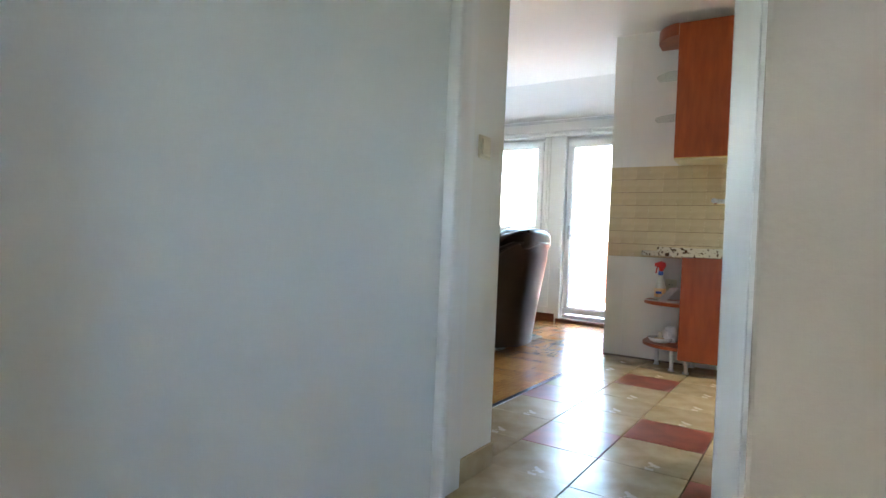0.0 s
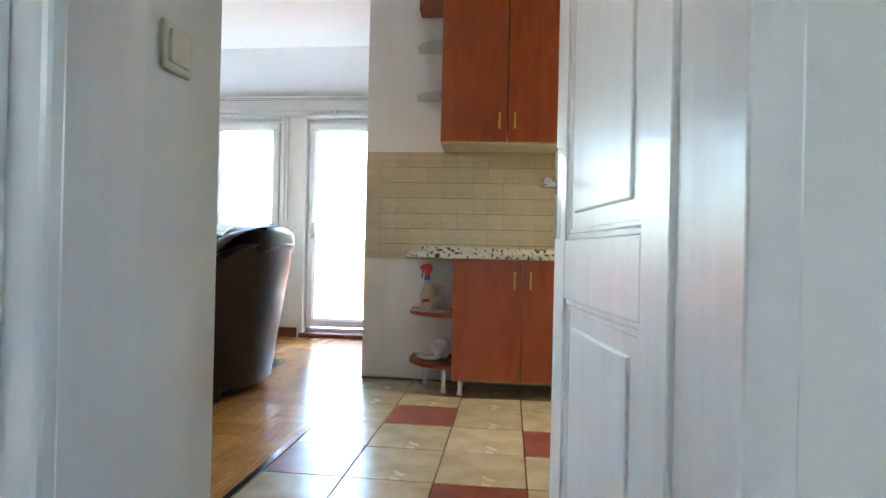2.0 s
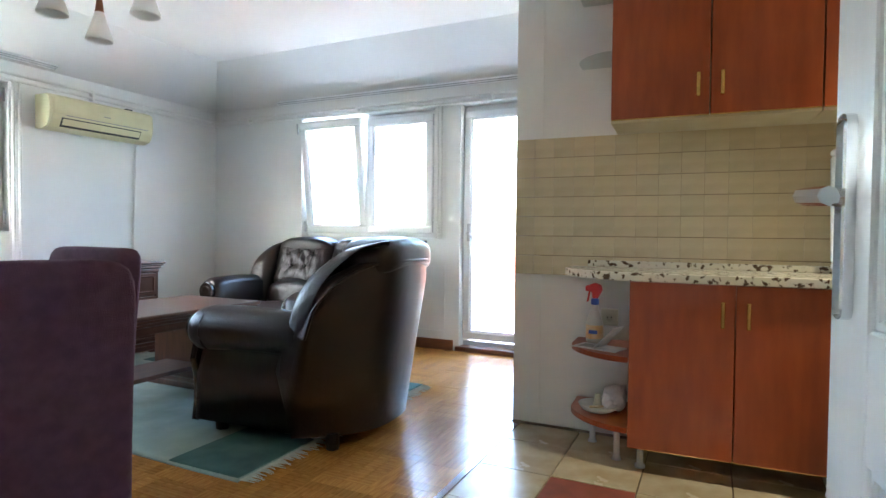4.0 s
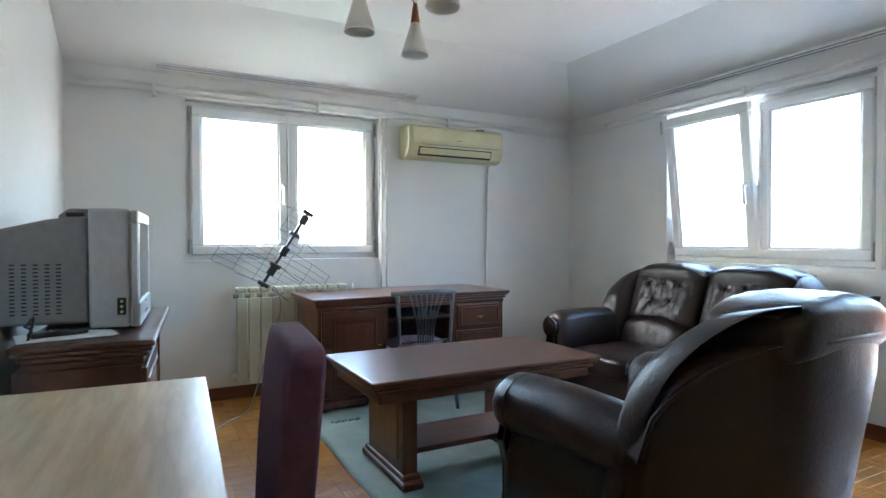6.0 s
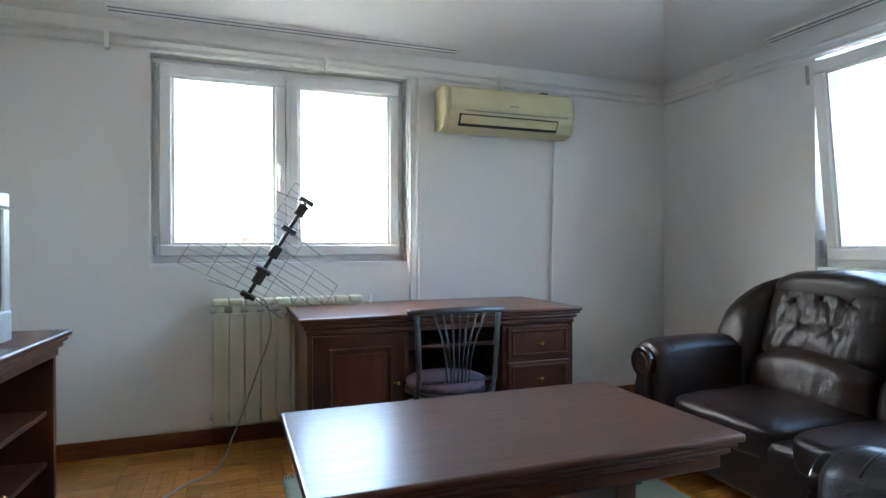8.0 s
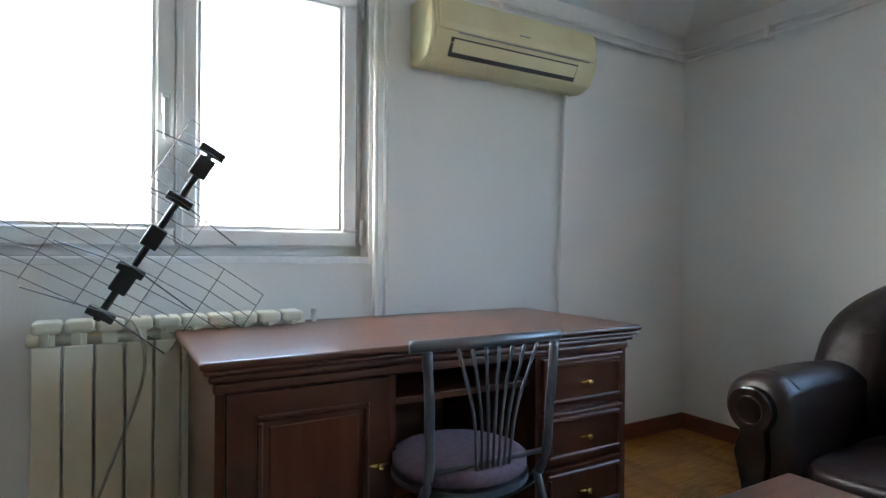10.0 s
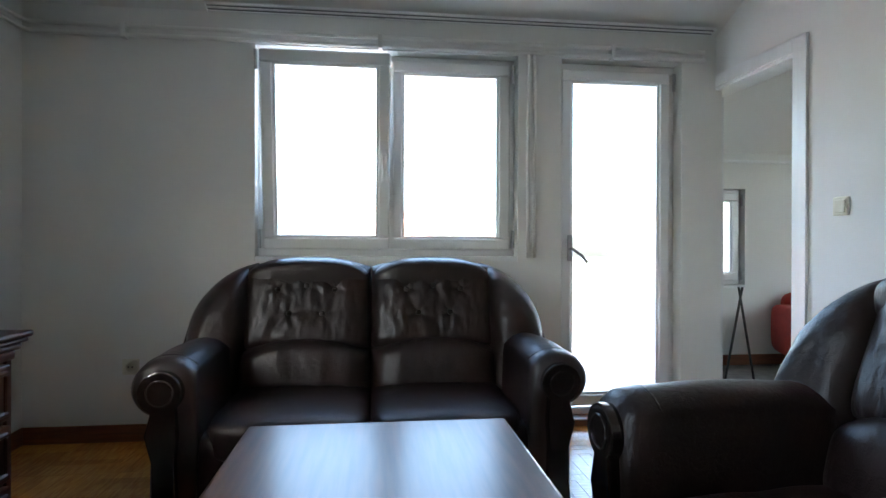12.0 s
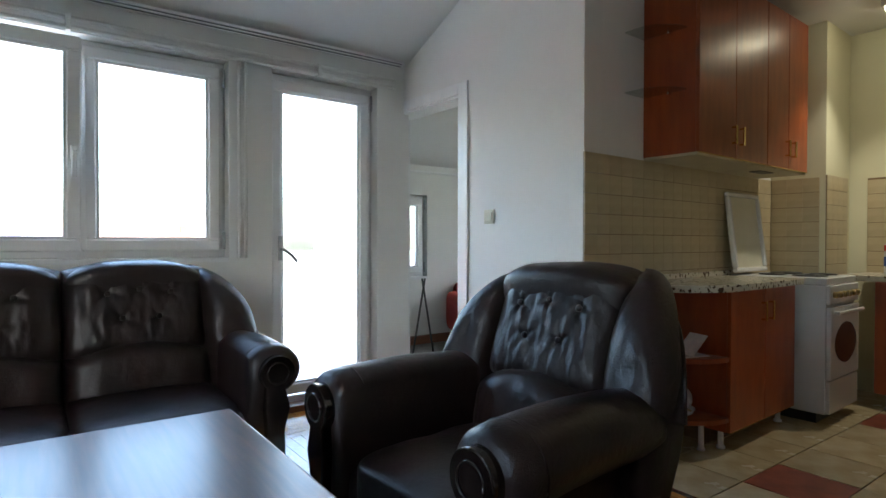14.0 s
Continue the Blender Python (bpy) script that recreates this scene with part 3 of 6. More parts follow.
def door_leaf(parent):
    """Local: hinge at the origin, the leaf along +x, 0.86 wide; the seen face at +y."""
    W, T, H = 0.785, 0.04, 2.02
    bm = bmesh.new()
    cols = [(0.12, W - 0.12)]
    rows = [(0.13, 0.72), (0.88, 1.90)]
    st = 0.12
    add_box(bm, 0, st, 0, T, 0.01, H, 0.003, 1)
    add_box(bm, W - st, W, 0, T, 0.01, H, 0.003, 1)
    add_box(bm, st, W - st, 0, T, 0.01, 0.13, 0.003, 1)
    add_box(bm, st, W - st, 0, T, 0.72, 0.88, 0.003, 1)
    add_box(bm, st, W - st, 0, T, 1.90, H, 0.003, 1)
    leaf = part("door_leaf", bm, M_WHITE, parent)
    for z0, z1 in rows:
        bm = bmesh.new()
        x0, x1 = cols[0]
        add_box(bm, x0, x1, 0.012, T - 0.012, z0, z1)
        for o, y0, y1 in ((0.0, 0.010, T - 0.006), (0.016, 0.012, T - 0.009)):
            for a in ((x0 + o, x1 - o, z0 + o, z0 + o + 0.014), (x0 + o, x1 - o, z1 - o - 0.014, z1 - o), (x0 + o, x0 + o + 0.014, z0 + o, z1 - o), (x1 - o - 0.014, x1 - o, z0 + o, z1 - o)):
                add_box(bm, a[0], a[1], y0, y1, a[2], a[3], 0.003, 1)
        add_box(bm, x0 + 0.07, x1 - 0.07, 0.008, T - 0.005, z0 + 0.07, z1 - 0.07, 0.006, 2)
        part("panel", bm, M_WHITE, leaf)
    bm = box(W - 0.075, W - 0.04, T, T + 0.008, 0.885, 1.145, 0.012)
    add_tube(bm, [(W - 0.057, T, 1.04), (W - 0.057, T + 0.05, 1.04), (W - 0.08, T + 0.06, 1.04), (W - 0.17, T + 0.06, 1.035)], 0.011)
    part("door_handle", bm, M_CHROME, leaf, "chrome lever on a long plate", smooth=False)
    bm = bmesh.new()
    for z in (0.25, 1.75):
        add_tube(bm, [(0.0, T + 0.004, z - 0.045), (0.0, T + 0.004, z + 0.045)], 0.008)
    part("hinge", bm, M_CHROME, leaf)
    return leaf


dl = door_leaf(hc)
dl.matrix_basis = pose(1.236, 2.292, 0.0, 0, 0, 98.6)

# skirting boards
solid("baseboard", box(XW, BD_HOLE[0] - 0.05, YN - 0.014, YN, 0.0, 0.088, 0.003), M_SKIRT, "dark wooden skirting board along the north wall")
solid("baseboard_west", box(XW, XW + 0.014, YS, YN - 0.014, 0.0, 0.088, 0.003), M_SKIRT, "dark wooden skirting board along the west wall")
solid("baseboard_south", prism([(XW + 0.014, YS - 0.006), (0.14, 2.407), (0.14, 2.421), (XW + 0.014, YS + 0.010)], "z", 0.0, 0.088, 0.003), M_SKIRT, "dark wooden skirting board along the south wall")
solid("baseboard_tile", box(0.38, 0.392, 2.15, 2.405, 0.0, 0.085, 0.003), M_TILE, "beige ceramic skirting beside the doorway")
solid("baseboard_hall", box(0.515, 0.525, -0.6, 1.798, 0.0, 0.085, 0.003), M_TILE, "beige ceramic skirting in the hall")
solid("baseboard_kitchen", box(-0.004, 0.6, YK - 0.010, YK, 0.0, 0.012, 0.002), M_GROUT, "worn sealing strip at the foot of the kitchen wall")

# heating pipes under the eaves and along the walls
hp = thing("heating_pipes", "pair of white painted heating pipes under the ceiling", "pipe")
for dz, r in ((2.13, 0.011), (2.085, 0.011)):
    part("pipe", tube([(XW + 0.035, YS + 0.02, dz + 0.02), (XW + 0.035, YN - 0.10, dz), (XW + 0.05, YN - 0.045, dz), (XW + 0.12, YN - 0.035, dz), (-0.15, YN - 0.035, dz)], r, 10), M_PIPE, hp, smooth=True)
for y in (4.60, 4.645):
    part("pipe", tube([(XW + 0.03, y, 2.10), (XW + 0.03, y, 0.30)], 0.010, 10), M_PIPE, hp, smooth=True)
for x in (-1.185, -1.15):
    part("pipe", tube([(x, YN - 0.03, 2.10), (x, YN - 0.03, 0.95)], 0.009, 10), M_PIPE, hp, smooth=True)
for y in (3.0, 4.1, 5.2):
    part("clip", box(XW, XW + 0.05, y - 0.012, y + 0.012, 2.07, 2.155, 0.004), M_PIPE, hp)
for x in (-3.3, -2.0, -0.7):
    part("clip", box(x - 0.012, x + 0.012, YN - 0.05, YN, 2.07, 2.145, 0.004), M_PIPE, hp)


def curtain_rail(label, m, length):
    r = thing("curtain_rail", label, "curtain rail", "curtain rails")
    r.matrix_basis = m
    bm = bmesh.new()
    add_box(bm, 0, length, 0, 0.055, 0.014, 0.019, 0.002, 1)
    for y in (0.0, 0.024, 0.048):
        add_box(bm, 0, length, y, y + 0.007, 0.0, 0.014, 0.002, 1)
    part("track", bm, M_PVC, r)
    # Grey strips between the ridges paint in the shade of the runner slots.
    for y in (0.007, 0.031):
        part("groove", box(0.002, length - 0.002, y, y + 0.017, 0.010, 0.0142), M_GREYP, r, "grey strip painting in the runner slot shade")
    part("end_cap", box(-0.006, 0.0, -0.002, 0.057, -0.002, 0.021, 0.002), M_PVC, r)
    part("end_cap", box(length, length + 0.006, -0.002, 0.057, -0.002, 0.021, 0.002), M_PVC, r)


curtain_rail("white plastic curtain rail above the north window and door", pose(-2.885, YN - 0.105, 2.236, -24, 0, 0), 2.76)
curtain_rail("white plastic curtain rail above the west window", Matrix(((0, -1, 0, XW + 0.105), (1, 0, 0, 3.01), (0, 0, 1, 2.262), (0, 0, 0, 1))) @ pose(0, 0, 0, -22, 0, 0), 1.87)
curtain_rail("white plastic curtain rail above the bedroom window", pose(0.16, 7.92, 1.74), 2.0)


def wall_switch(name, label, m, socket=False):
    s = thing(name, label, "socket" if socket else "switch")
    s.matrix_basis = m
    part("plate", box(-0.041, 0.041, -0.010, 0.0, -0.041, 0.041, 0.006), M_CREAM2, s)
    if socket:
        bm = lathe([(0.024, 0.0), (0.026, 0.004), (0.022, 0.004), (0.020, -0.004)], 20)
        bmesh.ops.transform(bm, matrix=pose(0, -0.010, 0, 90, 0, 0), verts=bm.verts)
        part("socket_well", bm, M_CREAM2, s)
        part("pin_hole", box(-0.012, -0.007, -0.0155, -0.008, -0.003, 0.003), M_BLACK, s)
        part("pin_hole", box(0.007, 0.012, -0.0155, -0.008, -0.003, 0.003), M_BLACK, s)
    else:
        part("rocker", box(-0.028, 0.028, -0.016, -0.008, -0.028, 0.028, 0.004), M_CREAM2, s)


wall_switch("light_switch", "cream light switch on the white wall by the door", pose(0.380, 2.25, 1.17, 0, 0, 90))
wall_switch("light_switch", "cream light switch beside the bedroom doorway", em @ pose(0, 0.66, 1.19, 0, 0, -90))
wall_switch("wall_socket", "cream wall socket above the skirting", pose(-3.275, YN, 0.385), True)
wall_switch("wall_socket", "cream wall socket under the worktop", pose(0.49, YK, 0.59), True)

# metal strip between parquet and tiles
solid("threshold_strip", box(0.012, 0.04, YS + 0.01, YK, -0.01, 0.003, 0.001), M_CHROME, "thin metal strip between parquet and tiles")


# ---- leather suite ----
def cushion(cx, cy, cz, sx, sy, sz, e=0.45, n=20, warp=None):
    """A padded block: a superellipsoid of the given half sizes, optionally warped."""
    bm = bmesh.new()
    bmesh.ops.create_cube(bm, size=2.0)
    bmesh.ops.subdivide_edges(bm, edges=list(bm.edges), cuts=n, use_grid_fill=True)
    for v in bm.verts:
        p = v.co.copy()
        k = (abs(p.x) ** (2 / e) + abs(p.y) ** (2 / e) + abs(p.z) ** (2 / e)) ** (-e / 2)
        p = p * k
        c = Vector((p.x * sx, p.y * sy, p.z * sz))
        if warp:
            c = warp(c, p)
        v.co = c + Vector((cx, cy, cz))
    return bm


def tufted(w, h, t, x, y, z, lean, buttons, arch=0.05, seed=0):
    """A buttoned back pillow in the x-z plane, bulging to -y."""
    bm = bmesh.new()
    nu, nv = 72, 64
    fold = 1.0 if buttons else 0.25
    rows = []
    for j in range(nv + 1):
        v = j / nv
        row = []
        for i in range(nu + 1):
            u = -1 + 2 * i / nu
            top = h * (1 - arch * (abs(u) ** 2.2))
            px, pz = u * w / 2, v * top
            fat = max(0.0, 1 - abs(u) ** 5) ** 0.5 * max(0.0, 1 - abs(2 * v - 1) ** 5) ** 0.5
            d = t * (0.15 + 0.85 * fat)
            for bx, bz in buttons:
                dx, dz = px - bx, pz - bz * h
                r = math.hypot(dx, dz)
                a = math.atan2(dz, dx)
                d -= 0.015 * math.exp(-(r / 0.019) ** 2) + fat * 0.010 * math.exp(-r / 0.06) * (1 - math.exp(-r / 0.012)) * (0.5 + 0.5 * math.cos(5 * a + seed + bx * 40)) ** 1.5
            d += fat * 0.007 * noise.noise((px * 13 + seed, pz * 5, seed)) + fold * fat * 0.006 * noise.noise((px * 30, pz * 12, seed + 3)) + fold * fat * 0.0035 * noise.noise((px * 70, pz * 22, seed + 5))
            row.append(bm.verts.new((x + px, y - d + lean * pz, z + pz)))
        rows.append(row)
    for r0, r1 in zip(rows, rows[1:]):
        for i in range(nu):
            bm.faces.new((r0[i], r0[i + 1], r1[i + 1], r1[i]))
    rim = [e for e in bm.edges if e.is_boundary]
    r = bmesh.ops.extrude_edge_only(bm, edges=rim)
    bmesh.ops.translate(bm, verts=[g for g in r["geom"] if isinstance(g, bmesh.types.BMVert)], vec=(0, t * 0.9, 0))
    rim2 = [e for e in bm.edges if e.is_boundary]
    bmesh.ops.contextual_create(bm, geom=rim2)
    return bm


def scroll_outline(r, cx, cz, foot_x, foot_w, side):
    """Outline of an arm's front: a round scroll tapering into a waisted post."""
    pts = []
    for k in range(25):
        a = radians(-65 + k * 295 / 24)
        pts.append((cx + side * r * math.cos(a), cz + r * math.sin(a)))
    zs = [0.36, 0.26, 0.16, 0.06]
    inner = [(foot_x - side * foot_w * f, z) for f, z in zip((0.50, 0.42, 0.46, 0.55), zs)]
    outer = [(foot_x + side * foot_w * f, z) for f, z in zip((0.75, 0.45, 0.44, 0.6), zs)]
    return pts + inner + outer[::-1]


def suite_piece(name, label, W, seats, m, group):
    """An armchair or sofa with rolled arms and buttoned back pillows, facing -y, its floor centre at the origin."""
    s = thing(name, label, "armchair" if seats == 1 else "sofa", group)
    s.matrix_basis = m
    D = 0.47
    arm_x = W / 2 - 0.145
    inner = arm_x - 0.10
    part("base", cushion(0, -0.095, 0.195, W / 2 - 0.12, D - 0.135, 0.14, 0.22, 14), M_LEATHER, s, smooth=True)

    # outer back shell, arched along its top and leaning back
    bm = bmesh.new()
    n, k = 56, 14
    shell = []
    hw = W / 2 + (0.015 if seats > 1 else -0.005)
    for i in range(n + 1):
        u = -1 + 2 * i / n
        au = abs(u)
        flat = 0.44 if seats == 1 else 0.54
        f = max(0.0, (au - flat) / (1 - flat))
        top = 0.835 - 0.33 * (1 - max(0.0, 1 - f ** 2.2) ** 0.5)
        back = D + 0.005 - 0.29 * au ** 2.8
        ring = []
        for j in range(k + 1):
            v = j / k
            z = 0.06 + (top - 0.06) * v
            y = back - 0.095 + 0.11 * v ** 1.1 - 0.015 * max(0, v - 0.85) / 0.15
            x = u * hw * (0.88 + 0.12 * v ** 0.8)
            ring.append((x, y, z))
        ring += [(u * hw * 0.985, back + 0.005, top + 0.018), (u * hw * 0.96, back - 0.05, top + 0.020), (u * hw * 0.93, back - 0.12, top - 0.01)]
        ring += [(u * hw * 0.90, back - 0.17, top - 0.15), (u * hw * 0.86, back - 0.15, 0.30)]
        shell.append([bm.verts.new(p) for p in ring])
    for a, b in zip(shell, shell[1:]):
        for j in range(len(a) - 1):
            bm.faces.new((a[j], b[j], b[j + 1], a[j + 1]))
    bm.faces.new(shell[0])
    bm.faces.new(shell[-1][::-1])
    part("backrest", bm, M_LEATHER, s, smooth=True)
    pts = []
    for i in range(n + 1):
        u = -1 + 2 * i / n
        au = abs(u)
        flat = 0.44 if seats == 1 else 0.54
        f = max(0.0, (au - flat) / (1 - flat))
        pts.append((u * hw * 1.0, D + 0.005 - 0.29 * au ** 2.8 + 0.006, 0.835 - 0.33 * (1 - max(0.0, 1 - f ** 2.2) ** 0.5) + 0.008))
    part("piping", tube(pts, 0.007, 6), M_LEATHER, s, smooth=True)

    # padded side wings between the pillows and the shell
    up = (inner - 0.03) / hw
    for side in (-1, 1):
        bm = bmesh.new()
        na, nv = 22, 30
        grid = []
        for i in range(na + 1):
            a = i / na
            u = up + (0.985 - up) * a
            flat = 0.44 if seats == 1 else 0.54
            f = max(0.0, (u - flat) / (1 - flat))
            top = 0.935 - 0.40 * (1 - max(0.0, 1 - f ** 2.4) ** 0.5)
            back = D - 0.29 * u ** 2.8
            col = []
            for j in range(nv + 1):
                v = j / nv
                z = 0.33 + (top - 0.33) * v
                fat = max(0.0, 1 - abs(2 * a - 1) ** 3.0) ** 0.5 * max(0.0, 1 - v ** 5) ** 0.5
                thick = (0.275 - 0.15 * a) * fat + 0.02
                thick += fat * (0.010 * noise.noise((a * 3 + side, v * 9, W)) + 0.005 * noise.noise((a * 9, v * 26, W + 2)))
                y = back - 0.06 + 0.075 * v ** 1.5 - thick - 0.02 * (1 - v)
                col.append(bm.verts.new((side * u * hw * 0.975, y, z)))
            grid.append(col)
        for c0, c1 in zip(grid, grid[1:]):
            for j in range(nv):
                bm.faces.new((c0[j], c1[j], c1[j + 1], c0[j + 1]))
        rim = [e for e in bm.edges if e.is_boundary]
        ex = bmesh.ops.extrude_edge_only(bm, edges=rim)
        bmesh.ops.translate(bm, verts=[g for g in ex["geom"] if isinstance(g, bmesh.types.BMVert)], vec=(0, 0.015, 0))
        part("wing", bm, M_LEATHER, s, smooth=True)

    # rolled arms
    for side in (-1, 1):
        bm = bmesh.new()
        rings = []
        ny, nk = 20, 28
        for j in range(ny + 1):
            v = j / ny
            y = -D + 0.015 + v * 0.58
            r = 0.108 * (1.0 - 0.08 * v) * (0.80 + 0.20 * min(1, v / 0.06))
            cz = 0.505 + 0.015 * math.sin(v * 3.0)
            ring = []
            for i in range(nk + 1):
                a = radians(-90 + 240 * i / nk)
                rr = r * (1 + 0.018 * noise.noise((math.cos(a) * 2, y * 9, side * 2.0 + W)))
                ring.append((side * (arm_x + 0.012 + rr * math.cos(a) * 1.12), y, cz + rr * math.sin(a)))
            ring.append((side * (arm_x - 0.10), y, 0.30))
            ring.append((side * (arm_x - 0.09), y, 0.07))
            ring.append((side * (arm_x + 0.055), y, 0.07))
            ring.append((side * (arm_x + 0.05), y, 0.30))
            rings.append([bm.verts.new(p) for p in ring])
        for a, b in zip(rings, rings[1:]):
            for i in range(len(a)):
                bm.faces.new((a[i], a[(i + 1) % len(a)], b[(i + 1) % len(a)], b[i]))
        bm.faces.new(rings[0][::-1])
        bm.faces.new(rings[-1])
        arm = part("armrest", bm, M_LEATHER, s, smooth=True)
        front = prism(scroll_outline(0.074, side * (arm_x + 0.012), 0.505, side * arm_x, 0.085, side), "y", -D - 0.018, -D + 0.02, 0.005)
        fp = part("arm_front", front, M_SCROLL, s, "glossy dark scroll panel with carved rings")
        for rr in (0.044,):
            ring = [(side * (arm_x + 0.012) + rr * math.cos(2 * math.pi * q / 24), -D - 0.019, 0.505 + rr * math.sin(2 * math.pi * q / 24)) for q in range(25)]
            part("carved_ring", tube(ring, 0.0035, 6), M_SCROLL, fp, smooth=True)
        part("stitched_seam", tube([(side * (arm_x + 0.012 + 0.112 * 1.08 * math.cos(radians(a))), -D + 0.10, 0.507 + 0.109 * math.sin(radians(a))) for a in range(-60, 150, 10)], 0.004, 5), M_LEATHER, arm, smooth=True)

    # seat and back cushions
    cw = 2 * inner / seats
    for q in range(seats):
        cx = -inner + cw * (q + 0.5)
        def sag(c, p):
            c.z += 0.018 * (1 - p.x * p.x) * (1 - p.y * p.y) * (1 if p.z > 0 else 0) + 0.006 * noise.noise((c.x * 9 + q, c.y * 9, 1.0))
            return c
        part("seat_cushion", cushion(cx, -0.09, 0.305, cw / 2 - 0.004, 0.36, 0.080, 0.32, 20, sag), M_LEATHER, s, smooth=True)
        pw = cw - (0.004 if seats > 1 else -0.02)
        lum = tufted(pw, 0.255, 0.150, cx, 0.150, 0.345, 0.22, [], 0.32, q + 7)
        part("lumbar_cushion", lum, M_LEATHER, s, smooth=True)
        b = [(-0.13, 0.66), (0.0, 0.70), (0.13, 0.66), (-0.075, 0.40), (0.075, 0.40)]
        up = tufted(pw, 0.415, 0.115, cx, 0.195, 0.535, 0.36, b, 0.10, q * 3 + seats)
        bc = part("back_cushion", up, M_LEATHER, s, smooth=True)
        for bx, bz in b:
            zz = bz * 0.415
            part("button", cushion(cx + bx, 0.195 - 0.115 + 0.008 + 0.36 * zz, 0.535 + zz, 0.012, 0.008, 0.012, 0.9, 3), M_LEATHER, bc, smooth=True)
        # rolled headrest over the top of the pillow
        def roll(c, p):
            c.z -= 0.035 * abs(p.x) ** 2.5
            c.z += 0.004 * noise.noise((c.x * 16, c.y * 9, 4.0))
            return c
        part("headrest", cushion(cx, 0.338, 0.872, pw / 2 + (0.0 if seats > 1 else 0.03), 0.142, 0.082, 0.55, 16, roll), M_LEATHER, s, smooth=True)
    for x in (-W / 2 + 0.17, W / 2 - 0.17):
        for y in (-D + 0.10, D - 0.24):
            part("foot", lathe([(0.028, 0.0), (0.032, 0.03), (0.03, 0.075)], 12, (x, y, 0)), M_BLACK, s)
    return s


M_SCROLL = mat("glossy_dark_scroll", (0.012, 0.008, 0.007), 0.14, col2=(0.018, 0.011, 0.009), scale=9, spec=0.6)
suite_piece("leather_sofa", "dark brown leather two-seat sofa with buttoned back", 1.68, 2, pose(-2.045, 5.945, 0), "dark leather suite")
suite_piece("leather_armchair", "dark brown leather armchair with buttoned back, on the rug", 1.0, 1, pose(-0.885, 4.565, 0.0, 0, 0, -86) @ Matrix.Diagonal((1.0, 1.06, 1.02, 1.0)), "dark leather suite")


# ---- living room furniture ----
def moulded_top(x0, x1, y0, y1, z1, steps):
    """A table top with stepped mouldings below: steps of (inset, height)."""
    z = z1
    made = []
    for inset, h in steps:
        made.append(box(x0 + inset, x1 - inset, y0 + inset, y1 - inset, z - h, z - 0.0004, min(0.009, h * 0.45), 3))
        z -= h
    return made, z


def add_top(name, made, material, parent):
    top = part(name, made[0], material, parent)
    for bm in made[1:]:
        part("moulding", bm, material, parent)
    return top


def coffee_table():
    x0, x1, y0, y1 = -2.345, -1.675, 3.73, 4.93
    t = thing("coffee_table", "dark walnut coffee table with moulded edge and lower shelf", "table")
    bm, z = moulded_top(x0, x1, y0, y1, 0.55, [(0.0, 0.024), (0.014, 0.018), (0.026, 0.020), (0.045, 0.045)])
    add_top("tabletop", bm, M_DARKWOOD_Y, t)
    for yc in (3.975, 4.67):
        leg = part("pedestal", box(x0 + 0.05, x1 - 0.185, yc - 0.035, yc + 0.035, 0.06, z + 0.002, 0.004), M_DARKWOOD, t)
        sg = -1 if yc < 4.3 else 1
        part("panel", box(x0 + 0.11, x1 - 0.245, yc + sg * 0.030, yc + sg * 0.042, 0.12, z - 0.05, 0.005), M_PEDESTAL, leg, "lighter wooden inset panel")
        bm = box(x0 - 0.01, x1 - 0.145, yc - 0.052, yc + 0.052, 0.012, 0.052, 0.012)
        add_box(bm, x0 + 0.02, x1 - 0.165, yc - 0.045, yc + 0.045, 0.05, 0.078, 0.008)
        part("foot", bm, M_DARKWOOD, t)
    part("lower_shelf", box(x0 + 0.16, x1 - 0.20, 4.01, 4.64, 0.155, 0.18, 0.004), M_DARKWOOD_Y, t)


M_PEDESTAL = mat("brown_wood_panel", (0.20, 0.105, 0.05), 0.4, col2=(0.13, 0.065, 0.03), scale=5, stretch=(6, 6, 1), detail=6)
coffee_table()


def knob(parent, p, d):
    """A small brass pull at p, standing out along d."""
    p, d = Vector(p), Vector(d)
    bm = tube([p, p + d * 0.012, p + d * 0.02, p + d * 0.028], [0.005, 0.005, 0.012, 0.008], 10)
    side = Vector((-d.y, d.x, 0))
    add_tube(bm, [p + d * 0.006 - side * 0.03, p + d * 0.010 - side * 0.015, p + d * 0.014, p + d * 0.010 + side * 0.015, p + d * 0.006 + side * 0.03], [0.003, 0.006, 0.007, 0.006, 0.003], 8)
    part("handle", bm, M_BRASS, parent, "small brass pull", smooth=True)


